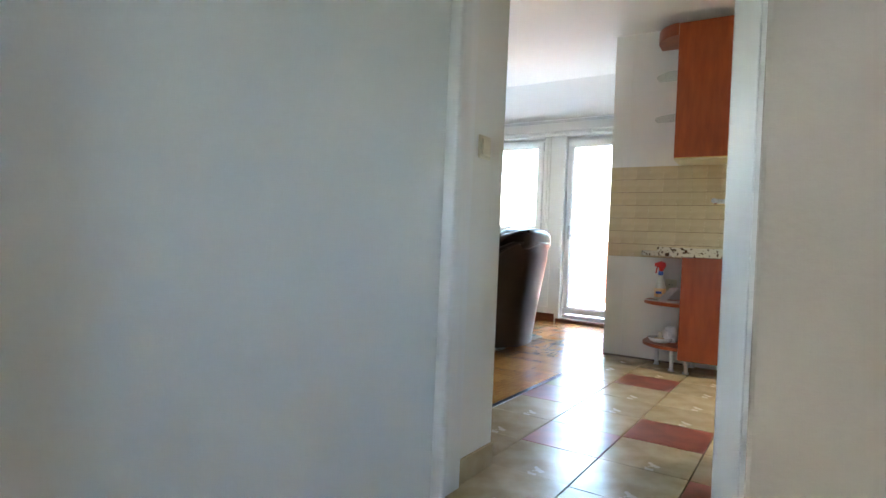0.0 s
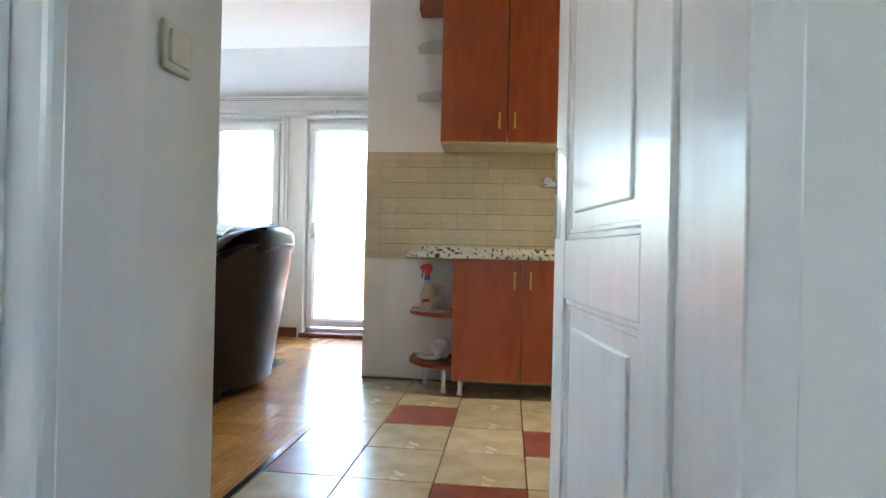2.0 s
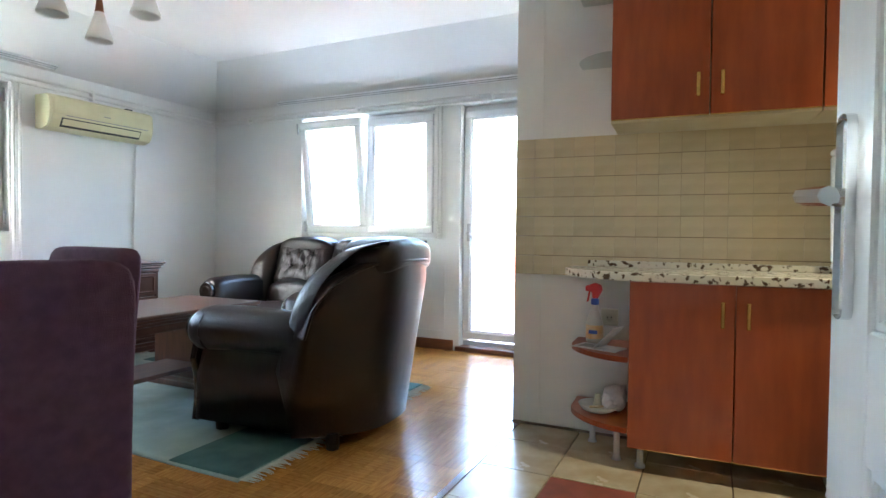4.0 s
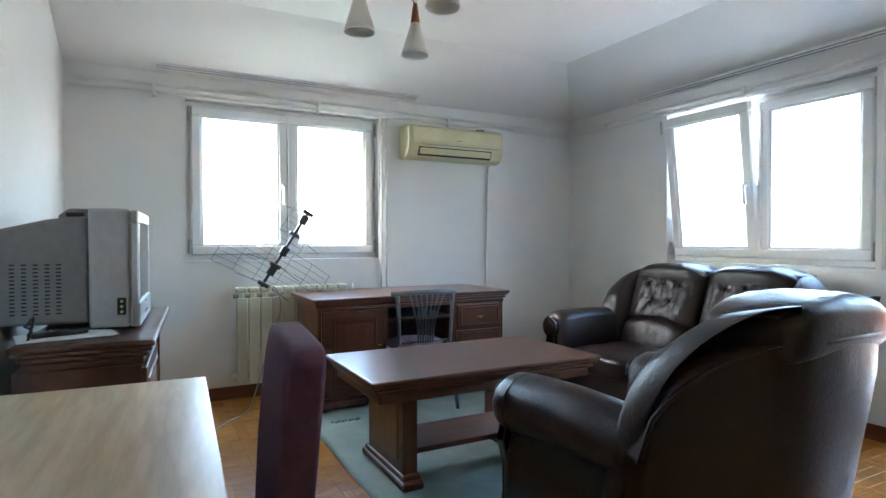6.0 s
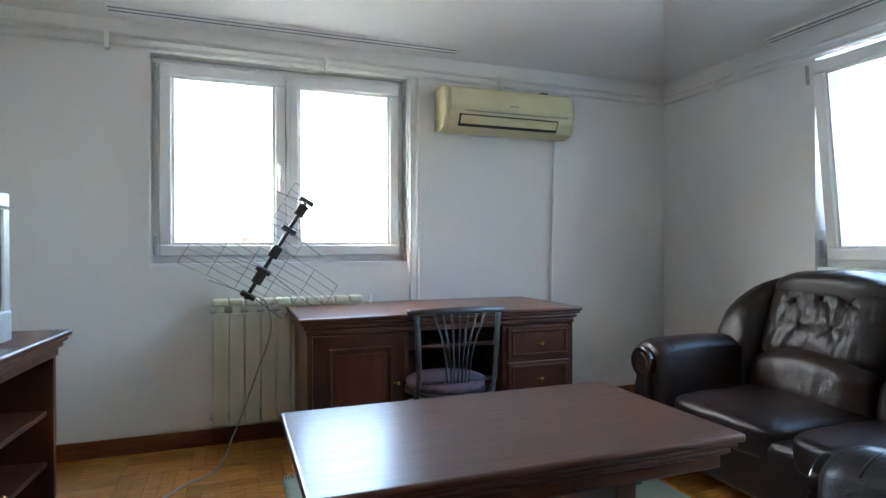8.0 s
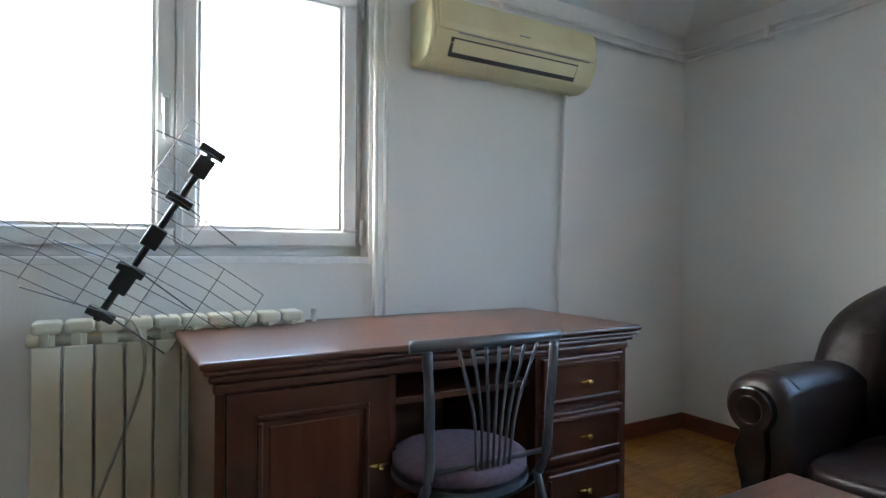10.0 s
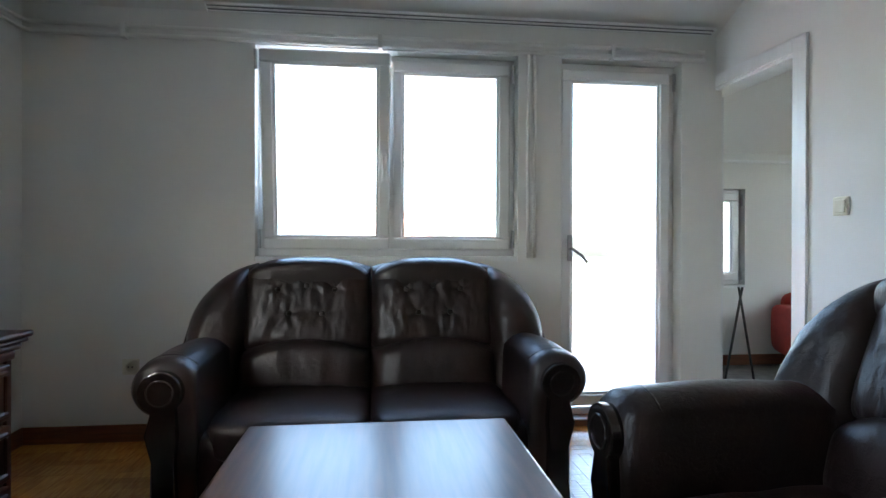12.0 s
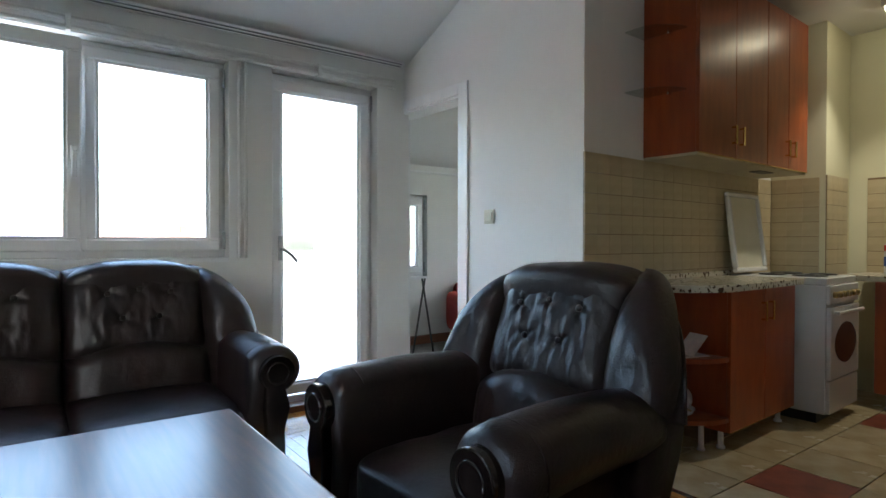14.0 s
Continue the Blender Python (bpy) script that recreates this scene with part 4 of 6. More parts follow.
def desk():
    x0, x1, y0, y1 = -3.785, -3.09, 3.87, 5.36
    t = thing("writing_desk", "dark walnut writing desk with a door and drawers", "desk")
    bm, z = moulded_top(x0, x1, y0, y1, 0.745, [(0.0, 0.022), (0.010, 0.014), (0.022, 0.022), (0.034, 0.030)])
    add_top("desktop", bm, M_DARKWOOD_Y, t)
    fx = x1 - 0.045
    # left pedestal
    ped = bmesh.new()
    for a in ((y0 + 0.04, y0 + 0.062), (y0 + 0.50, y0 + 0.522)):
        add_box(ped, x0 + 0.02, fx, a[0], a[1], 0.09, z)
    add_box(ped, x0 + 0.02, x0 + 0.035, y0 + 0.062, y0 + 0.50, 0.09, z)
    add_box(ped, x0 + 0.035, fx, y0 + 0.062, y0 + 0.50, 0.09, 0.11)
    part("body", ped, M_DARKWOOD, t)
    d = part("door", box(fx - 0.002, fx + 0.016, y0 + 0.064, y0 + 0.498, 0.105, z - 0.001, 0.002), M_DARKWOOD, t)
    bm = bmesh.new()
    frame_ring(bm, y0 + 0.135, y0 + 0.435, 0.155, z - 0.06, 0.016, lambda a, b, c, e: (fx + 0.010, fx + 0.022, a, b, c, e), 0.004)
    part("moulding", bm, M_DARKWOOD, d)
    part("panel", box(fx + 0.010, fx + 0.0185, y0 + 0.165, y0 + 0.405, 0.185, z - 0.09, 0.004), M_PANELRED, d, "reddish inset panel")
    knob(d, (fx + 0.016, y0 + 0.462, 0.42), (1, 0, 0))
    # right pedestal with drawers
    ped = bmesh.new()
    for a in ((y1 - 0.46, y1 - 0.438), (y1 - 0.062, y1 - 0.04)):
        add_box(ped, x0 + 0.02, fx, a[0], a[1], 0.09, z)
    add_box(ped, x0 + 0.02, x0 + 0.035, y1 - 0.438, y1 - 0.062, 0.09, z)
    add_box(ped, x0 + 0.035, fx - 0.01, y1 - 0.438, y1 - 0.062, 0.09, z - 0.004)
    part("body", ped, M_DARKWOOD, t)
    for k in range(3):
        z1, z0 = z - 0.008 - k * 0.185, z - 0.185 - k * 0.185
        dr = part("drawer", box(fx - 0.008, fx + 0.014, y1 - 0.435, y1 - 0.065, z0 + 0.008, z1, 0.004), M_DARKWOOD, t)
        bm = bmesh.new()
        frame_ring(bm, y1 - 0.415, y1 - 0.085, z0 + 0.024, z1 - 0.016, 0.014, lambda a, b, c, e: (fx + 0.010, fx + 0.022, a, b, c, e), 0.004)
        part("moulding", bm, M_DARKWOOD, dr)
        knob(dr, (fx + 0.014, y1 - 0.25, (z0 + z1) / 2), (1, 0, 0))
    part("shelf", box(x0 + 0.05, fx - 0.03, y0 + 0.522, y1 - 0.46, 0.56, 0.58, 0.003), M_DARKWOOD_Y, t)
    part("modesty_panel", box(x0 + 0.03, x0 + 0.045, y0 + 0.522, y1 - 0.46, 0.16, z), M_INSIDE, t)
    for a, b in ((y0 + 0.025, y0 + 0.535), (y1 - 0.475, y1 - 0.025)):
        bm = box(x0 + 0.015, fx + 0.03, a, b, 0.035, 0.075, 0.010)
        add_box(bm, x0 + 0.015, fx + 0.022, a + 0.008, b - 0.008, 0.072, 0.098, 0.007)
        part("plinth", bm, M_DARKWOOD, t)
        for yy in (a + 0.05, b - 0.05):
            for xx in (x0 + 0.06, fx - 0.02):
                part("foot", lathe([(0.026, 0.0), (0.034, 0.02), (0.03, 0.038)], 10, (xx, yy, 0)), M_DARKWOOD, t)


M_PANELRED = mat("reddish_wood_panel", (0.15, 0.045, 0.02), 0.35, col2=(0.10, 0.028, 0.013), scale=4, stretch=(6, 6, 0.8), detail=7)
desk()


def tv_cabinet():
    x0, x1, y0, y1 = -1.12, 0.0, -0.43, 0.0
    t = thing("tv_cabinet", "low dark walnut television cabinet with a door and open shelves", "cabinet", at=(-1.775, 2.965, 0), turn=-4.3)
    bm, z = moulded_top(x0, x1, y0, y1, 0.775, [(0.0, 0.022), (0.010, 0.016), (0.022, 0.022), (0.034, 0.030)])
    add_top("top", bm, M_DARKWOOD, t)
    fy = y1 - 0.045
    bm = bmesh.new()
    for a in ((x0 + 0.035, x0 + 0.057), (x0 + 0.50, x0 + 0.52), (x1 - 0.057, x1 - 0.035)):
        add_box(bm, a[0], a[1], y0 + 0.01, fy, 0.09, z)
    add_box(bm, x0 + 0.057, x1 - 0.057, y0 + 0.01, y0 + 0.025, 0.09, z)
    add_box(bm, x0 + 0.057, x1 - 0.057, y0 + 0.025, fy, 0.09, 0.11)
    part("body", bm, M_DARKWOOD, t)
    for zz in (0.30, 0.48):
        part("shelf", box(x0 + 0.057, x0 + 0.50, y0 + 0.025, fy - 0.02, zz, zz + 0.018, 0.002), M_DARKWOOD, t)
    d = part("door", box(x0 + 0.51, x1 - 0.04, fy - 0.002, fy + 0.016, 0.105, z - 0.012, 0.004), M_DARKWOOD, t)
    bm = bmesh.new()
    frame_ring(bm, x0 + 0.56, x1 - 0.09, 0.155, z - 0.06, 0.016, lambda a, b, c, e: (a, b, fy + 0.010, fy + 0.022, c, e), 0.004)
    part("moulding", bm, M_DARKWOOD, d)
    part("panel", box(x0 + 0.60, x1 - 0.13, fy + 0.010, fy + 0.0185, 0.195, z - 0.10, 0.004), M_PEDESTAL, d, "lighter inset panel")
    knob(d, (x0 + 0.53, fy + 0.016, 0.38), (0, 1, 0))
    bm = box(x0 + 0.01, x1 - 0.01, y0 + 0.005, fy + 0.03, 0.0, 0.06, 0.010)
    add_box(bm, x0 + 0.02, x1 - 0.02, y0 + 0.005, fy + 0.02, 0.058, 0.098, 0.007)
    part("plinth", bm, M_DARKWOOD, t)


tv_cabinet()


def crt_tv():
    t = thing("crt_television", "silver box television with a deep grey rear housing", "television", at=(-2.32, 2.935, 0.775), turn=-4.3)
    w = 0.525
    # front bezel: y grows towards the screen
    bm = bmesh.new()
    frame_ring(bm, -w / 2, w / 2, 0.012, 0.462, 0.048, lambda a, b, c, d: (a, b, -0.03, 0.0, c, d), 0.006)
    add_box(bm, -w / 2, w / 2, -0.03, 0.004, 0.012, 0.105, 0.006)
    part("bezel", bm, M_SILVER, t)
    part("screen", cushion(0, -0.014, 0.262, w / 2 - 0.045, 0.012, 0.162, 0.12, 10), M_SCREEN, t, "dark glossy picture tube", smooth=True)
    part("front_case", box(-w / 2 + 0.004, w / 2 - 0.004, -0.17, -0.03, 0.012, 0.468, 0.012), M_SILVER, t)
    bm = prism([(-0.17, 0.03), (-0.17, 0.44), (-0.30, 0.425), (-0.46, 0.385), (-0.475, 0.33), (-0.455, 0.03)], "x", -w / 2 + 0.03, w / 2 - 0.03, 0.012)
    rear = part("rear_housing", bm, M_GREYP, t, "dark grey vented housing")
    part("hump", prism([(-0.17, 0.425), (-0.17, 0.468), (-0.24, 0.468), (-0.275, 0.44), (-0.275, 0.418)], "x", -w / 2 + 0.07, w / 2 - 0.07, 0.006), M_GREYP, t)
    part("grip", box(w / 2 - 0.075, w / 2 - 0.064, -0.25, -0.19, 0.436, 0.452, 0.004), M_BLACK, t)
    for c in range(5):
        for r in range(14):
            y = -0.42 + c * 0.036
            part("vent_slot", box(w / 2 - 0.034, w / 2 - 0.0285, y, y + 0.016, 0.07 + r * 0.014, 0.0755 + r * 0.014), M_BLACK, rear)
    part("av_panel", box(w / 2 - 0.006, w / 2 - 0.001, -0.075, -0.045, 0.06, 0.125, 0.002), M_BLACK, t, "dark side socket panel")
    for k in range(3):
        bm = lathe([(0.006, 0.0), (0.006, 0.004)], 10)
        bmesh.ops.transform(bm, matrix=pose(w / 2 - 0.002, -0.060, 0.072 + k * 0.02, 0, 90, 0), verts=bm.verts)
        part("av_socket", bm, M_CREAM, t)
    part("badge", box(-0.03, 0.03, 0.002, 0.006, 0.088, 0.096), M_GREYP, t)
    for k in range(5):
        part("button", box(-0.06 + k * 0.024, -0.044 + k * 0.024, 0.002, 0.008, 0.045, 0.053, 0.002), M_GREYP, t)
    part("foot", box(-0.22, 0.22, -0.30, -0.02, 0.0, 0.014), M_BLACK, t)


crt_tv()
rc = thing("remote_control", "dark remote control lying beside the television", "remote control", at=(-2.0, 2.66, 0.777), turn=25)
part("body", box(-0.025, 0.025, -0.09, 0.09, 0.004, 0.022, 0.006), M_BLACK, rc)
for i in range(3):
    for j in range(5):
        part("key", box(-0.017 + i * 0.013, -0.009 + i * 0.013, -0.07 + j * 0.022, -0.058 + j * 0.022, 0.021, 0.024, 0.001), M_GREYP, rc)
pp = thing("papers", "loose white papers under the remote control", "paper", at=(-2.02, 2.69, 0.7752), turn=12)
part("sheet", box(-0.10, 0.10, -0.145, 0.145, 0.0, 0.002), M_PAPER, pp)
part("sheet", box(-0.085, 0.115, -0.16, 0.13, 0.002, 0.0038), M_PAPER, pp)
cb = thing("cable_bundle", "tangle of black cables behind the television", "cable")
for k in range(3):
    part("cable", tube(curve_points([(-2.0 - 0.03 * k, 2.56, 0.82), (-1.94 - 0.02 * k, 2.59, 0.81 + 0.02 * k), (-1.93, 2.58, 0.78)], 8), 0.004, 6), M_BLACK, cb, smooth=True)


def dining_table():
    x0, x1, y0, y1 = -0.415, 0.415, -0.56, 0.0
    t = thing("dining_table", "light oak laminate dining table with square legs", "table", at=(-0.735, 3.05, 0), turn=-3.0)
    part("tabletop", box(x0, x1, y0, y1, 0.740, 0.768, 0.0025), M_LIGHTOAK, t)
    bm = bmesh.new()
    frame_ring(bm, x0 + 0.03, x1 - 0.03, y0 + 0.03, y1 - 0.03, 0.02, lambda a, b, c, d: (a, b, c, d, 0.645, 0.740), 0.001)
    part("apron", bm, M_LIGHTOAK, t)
    for x in (x0 + 0.012, x1 - 0.092):
        for y in (y0 + 0.012, y1 - 0.092):
            part("leg", box(x, x + 0.08, y, y + 0.08, 0.0, 0.739, 0.002), M_LIGHTOAK_V, t)


dining_table()


def dining_chair():
    """Facing +y, the back at y = 0."""
    c = thing("dining_chair", "purple upholstered dining chair with light wooden legs", "chair", "purple dining chairs")
    def bend(v, p):
        v.y += -0.035 * ((p.z + 1) / 2) ** 2
        return v
    part("backrest", cushion(0, 0.035, 0.672, 0.20, 0.036, 0.268, 0.20, 16, bend), M_PURPLE, c, smooth=True)
    part("seat", cushion(0, 0.225, 0.435, 0.215, 0.225, 0.05, 0.20, 12), M_PURPLE, c, smooth=True)
    for x in (-0.18, 0.18):
        for y in (0.04, 0.40):
            part("leg", prism([(x - 0.02, y - 0.02), (x + 0.02, y - 0.02), (x + 0.02, y + 0.02), (x - 0.02, y + 0.02)], "z", 0.0, 0.41, 0.002), M_LIGHTOAK_V, c)
    return c


ch = dining_chair()
ch.matrix_basis = pose(-0.045, 2.612, 0, 0, 0, 74)
copy_thing(ch, pose(-0.69, 3.195, 0, 0, 0, 174))


def metal_chair():
    c = thing("metal_chair", "grey metal chair with slatted back and round mauve seat", "chair", at=(-3.045, 4.55, 0), turn=90)
    # local: faces +y, back rail at -y; turned to face the desk
    part("seat", lathe([(0.17, 0.40), (0.19, 0.415), (0.19, 0.44), (0.16, 0.452), (0.0, 0.455)], 32, (0, 0.0, 0)), M_MAUVE, c, "round padded mauve seat", smooth=True)
    part("seat_ring", lathe([(0.165, 0.385), (0.195, 0.385), (0.195, 0.402), (0.165, 0.402)], 32), M_STEEL, c)
    for s in (-1, 1):
        part("back_post", tube(curve_points([(s * 0.20, 0.17, 0.0), (s * 0.195, 0.10, 0.22), (s * 0.185, -0.13, 0.40), (s * 0.19, -0.165, 0.60), (s * 0.20, -0.17, 0.765)][1:], 8), 0.013, 10), M_STEEL, c, smooth=True)
        part("front_leg", tube(curve_points([(s * 0.17, 0.15, 0.395), (s * 0.185, 0.19, 0.2), (s * 0.195, 0.21, 0.0)], 6), 0.012, 10), M_STEEL, c, smooth=True)
        part("back_leg", tube(curve_points([(s * 0.18, -0.12, 0.395), (s * 0.19, -0.19, 0.2), (s * 0.20, -0.24, 0.0)], 6), 0.012, 10), M_STEEL, c, smooth=True)
    part("top_rail", tube(curve_points([(-0.235, -0.145, 0.775), (-0.12, -0.185, 0.782), (0, -0.20, 0.785), (0.12, -0.185, 0.782), (0.235, -0.145, 0.775)], 6), 0.016, 10), M_STEEL, c, smooth=True)
    for k in range(7):
        u = -0.115 + k * 0.038
        part("slat", tube(curve_points([(u * 0.45, -0.165, 0.45), (u * 0.6, -0.175, 0.60), (u * 1.1, -0.192, 0.775)], 6), 0.0045, 6), M_STEEL, c, smooth=True)
    part("lower_rail", tube([(-0.185, -0.14, 0.455), (0.185, -0.14, 0.455)], 0.008, 8), M_STEEL, c, smooth=True)


M_MAUVE = mat("mauve_seat_fabric", (0.20, 0.145, 0.19), 0.9, col2=(0.16, 0.115, 0.15), scale=60, bump=0.4, bump_scale=400)
metal_chair()


def radiator():
    r = thing("radiator", "cream aluminium radiator with flat sections under the window", "radiator")
    y0, n, w = 3.49, 10, 0.080
    x0, x1 = XW + 0.03, XW + 0.125
    for k in range(n):
        a = y0 + k * w
        sec = part("section", box(x1 - 0.012, x1, a + 0.003, a + w - 0.003, 0.13, 0.72, 0.004), M_CREAM2, r)
        part("top_grille", box(x0, x1 - 0.002, a + 0.002, a + w - 0.002, 0.755, 0.792, 0.012), M_CREAM2, sec)
        part("core", box(x0 + 0.02, x1 - 0.02, a + 0.02, a + w - 0.02, 0.13, 0.76), M_CREAM2, sec)
        part("fin", box(x0 + 0.03, x1 - 0.004, a + 0.034, a + 0.046, 0.715, 0.757), M_CREAM2, sec)
    for z in (0.17, 0.735):
        part("header", tube([(x0 + 0.045, y0 - 0.012, z), (x0 + 0.045, y0 + n * w + 0.012, z)], 0.02, 12), M_CREAM2, r, smooth=True)
    part("valve", tube([(x0 + 0.045, y0 + n * w, 0.735), (x0 + 0.045, y0 + n * w + 0.05, 0.735), (x0 + 0.045, y0 + n * w + 0.05, 0.79)], 0.012, 10), M_PIPE, r, smooth=True)
    part("bracket", box(XW, x0 + 0.03, y0 + 0.2, y0 + 0.23, 0.60, 0.64), M_PIPE, r)
    part("bracket", box(XW, x0 + 0.03, y0 + 0.6, y0 + 0.63, 0.60, 0.64), M_PIPE, r)
    part("plug", tube([(x0 + 0.045, y0 - 0.02, 0.17), (x0 + 0.045, y0, 0.17)], 0.016, 10), M_PIPE, r)


radiator()


def antenna():
    """An indoor-leaned roof aerial: wire reflector, dark boom with whisker pairs."""
    a = thing("tv_antenna", "wire mesh television antenna leaning on the radiator", "antenna")
    base, top = Vector((-3.66, 3.655, 0.795)), Vector((-3.575, 3.965, 1.315))
    d = (top - base).normalized()
    part("boom", tube([base, top], 0.011, 8), M_BLACK, a)
    out = Vector((1, 0, 0)) - d * d.x
    out.normalize()
    side = d.cross(out).normalized()
    for f in (0.04, 0.22, 0.29, 0.48, 0.70, 0.90, 0.99):
        p = base.lerp(top, f)
        big = f in (0.22, 0.48, 0.90)
        bm = box(-0.026 if big else -0.040, 0.026 if big else 0.040, -0.016, 0.016, -0.034 if big else -0.014, 0.034 if big else 0.014, 0.004)
        mm = Matrix((side, out, d)).transposed().to_4x4()
        bmesh.ops.transform(bm, matrix=Matrix.Translation(p + out * 0.014) @ mm, verts=bm.verts)
        part("dipole_block", bm, M_BLACK, a)
    for f in (0.06, 0.31, 0.70, 0.98):
        p = base.lerp(top, f) + out * 0.03
        for s in (-1, 1):
            part("whisker", tube([p, p + side * s * (0.16 if f > 0.9 else 0.21) - d * 0.03 + out * 0.02], 0.0024, 5), M_STEEL, a)
    # reflector: a lower wide mesh and an upper narrow one
    def mesh_panel(c, w, h, nw, nh, skew):
        for k in range(nh + 1):
            z = -h / 2 + h * k / nh
            part("reflector_wire", tube([c - side * w / 2 + d * (z - skew), c - side * w * 0.3 + d * z - out * 0.03, c - out * 0.045 + d * z, c + side * w * 0.3 + d * z - out * 0.03, c + side * w / 2 + d * (z - skew)], 0.0014, 4), M_STEEL, a)
        for k in range(nw):
            u = -w / 2 + w * k / (nw - 1)
            part("reflector_wire", tube([c + side * u - d * (h / 2 + (skew if k in (0, nw - 1) else 0)), c + side * u + d * (h / 2 - (skew if k in (0, nw - 1) else 0))], 0.0014, 4), M_STEEL, a)
    mesh_panel(base.lerp(top, 0.26) - out * 0.01, 0.76, 0.30, 6, 7, 0.01)
    mesh_panel(base.lerp(top, 0.80) - out * 0.01 - side * 0.0, 0.20, 0.34, 2, 8, 0.0)
    part("lead", tube(curve_points([base + Vector((0.03, 0.04, 0.02)), (-3.64, 3.76, 0.77), (-3.635, 3.78, 0.62), (-3.62, 3.70, 0.38), (-3.50, 3.60, 0.15), (-3.40, 3.52, 0.012), (-3.28, 3.40, 0.006), (-3.14, 3.30, 0.006),
                                    (-3.06, 3.20, 0.006), (-3.00, 3.12, 0.006), (-2.92, 3.16, 0.006), (-2.90, 3.10, 0.006)], 8), 0.0042, 6), M_CORD, a, "grey aerial lead trailing on the floor", smooth=True)


antenna()


def air_conditioner():
    c = thing("air_conditioner", "cream wall-mounted air conditioner with a louvred outlet", "air conditioner")
    y0, y1 = 4.765, 5.65
    c.matrix_basis = pose(0, 0, -0.022)
    prof = [(XW, 1.795), (XW, 2.055), (XW + 0.15, 2.055), (XW + 0.185, 2.03), (XW + 0.195, 1.93), (XW + 0.185, 1.865), (XW + 0.15, 1.805), (XW + 0.08, 1.785)]
    part("body", prism([(x, z) for x, z in prof], "y", y0 + 0.02, y1 - 0.02, 0.006), M_CREAM, c)
    for a, b in ((y0, y0 + 0.022), (y1 - 0.022, y1)):
        part("end_cap", prism([(x - 0.004 if x > XW else x, z) for x, z in prof], "y", a, b, 0.008), M_CREAM, c)
    part("front_panel", prism([(XW + 0.186, 2.028), (XW + 0.196, 1.93), (XW + 0.190, 1.905), (XW + 0.202, 1.905), (XW + 0.208, 1.93), (XW + 0.197, 2.034)], "y", y0 + 0.03, y1 - 0.03, 0.003), M_CREAM, c)
    part("outlet", prism([(XW + 0.192, 1.880), (XW + 0.158, 1.812), (XW + 0.150, 1.818), (XW + 0.184, 1.884)], "y", y0 + 0.09, y1 - 0.12), M_BLACK, c, "dark air outlet slot")
    part("flap", prism([(XW + 0.192, 1.873), (XW + 0.170, 1.828), (XW + 0.174, 1.825), (XW + 0.198, 1.871)], "y", y0 + 0.10, y1 - 0.13, 0.002), M_CREAM, c, "cream outlet flap nearly closed")
    part("panel_seam", box(XW + 0.196, XW + 0.2005, y0 + 0.12, y1 - 0.06, 1.897, 1.902), M_GREYP, c, "thin dark panel seam")
    part("badge", box(XW + 0.203, XW + 0.207, 5.18, 5.24, 1.938, 1.946), M_GREYP, c, "small grey badge")
    part("clip", box(XW + 0.08, XW + 0.12, 5.44, 5.50, 2.055, 2.072, 0.003), M_BLACK, c)
    part("drain_duct", tube(curve_points([(XW + 0.03, 5.60, 1.79), (XW + 0.022, 5.595, 1.5), (XW + 0.02, 5.58, 1.0), (XW + 0.02, 5.575, 0.60)], 6), 0.010, 8), M_PIPE, c, "grey drain hose", smooth=True)


air_conditioner()


def ceiling_lamp():
    cx, cy = -1.70, 3.88
    l = thing("ceiling_lamp", "chrome ceiling lamp with frosted cone shades on curved arms", "lamp")
    part("canopy", lathe([(0.07, 2.50), (0.075, 2.52), (0.02, 2.495)][::-1], 24, (cx, cy, 0)), M_CHROME, l, smooth=True)
    part("stem", tube([(cx, cy, 2.50), (cx, cy, 2.270)], 0.009, 10), M_CHROME, l, smooth=True)
    for sx, sy in ((-1.925, 4.035), (-1.765, 3.712), (-1.40, 3.90)):
        mx, my = (cx + sx) / 2, (cy + sy) / 2
        part("arm", tube(curve_points([(cx, cy, 2.275), (mx, my, 2.190), (sx, sy, 2.200), (sx + (sx - cx) * 0.2, sy + (sy - cy) * 0.2, 2.250)], 8), 0.007, 8), M_CHROME, l, smooth=True)
        sh = part("shade", lathe([(0.020, 2.110), (0.026, 2.090), (0.040, 2.040), (0.058, 1.985), (0.066, 1.962), (0.060, 1.958), (0.05, 1.990), (0.018, 2.090)], 28, (sx, sy, 0)), M_FROST, l, "frosted white glass cone", smooth=True)
        part("neck", lathe([(0.008, 2.200), (0.012, 2.180), (0.020, 2.120), (0.022, 2.105)], 16, (sx, sy, 0)), M_COPPER, sh, "turned wooden neck", smooth=True)


ceiling_lamp()


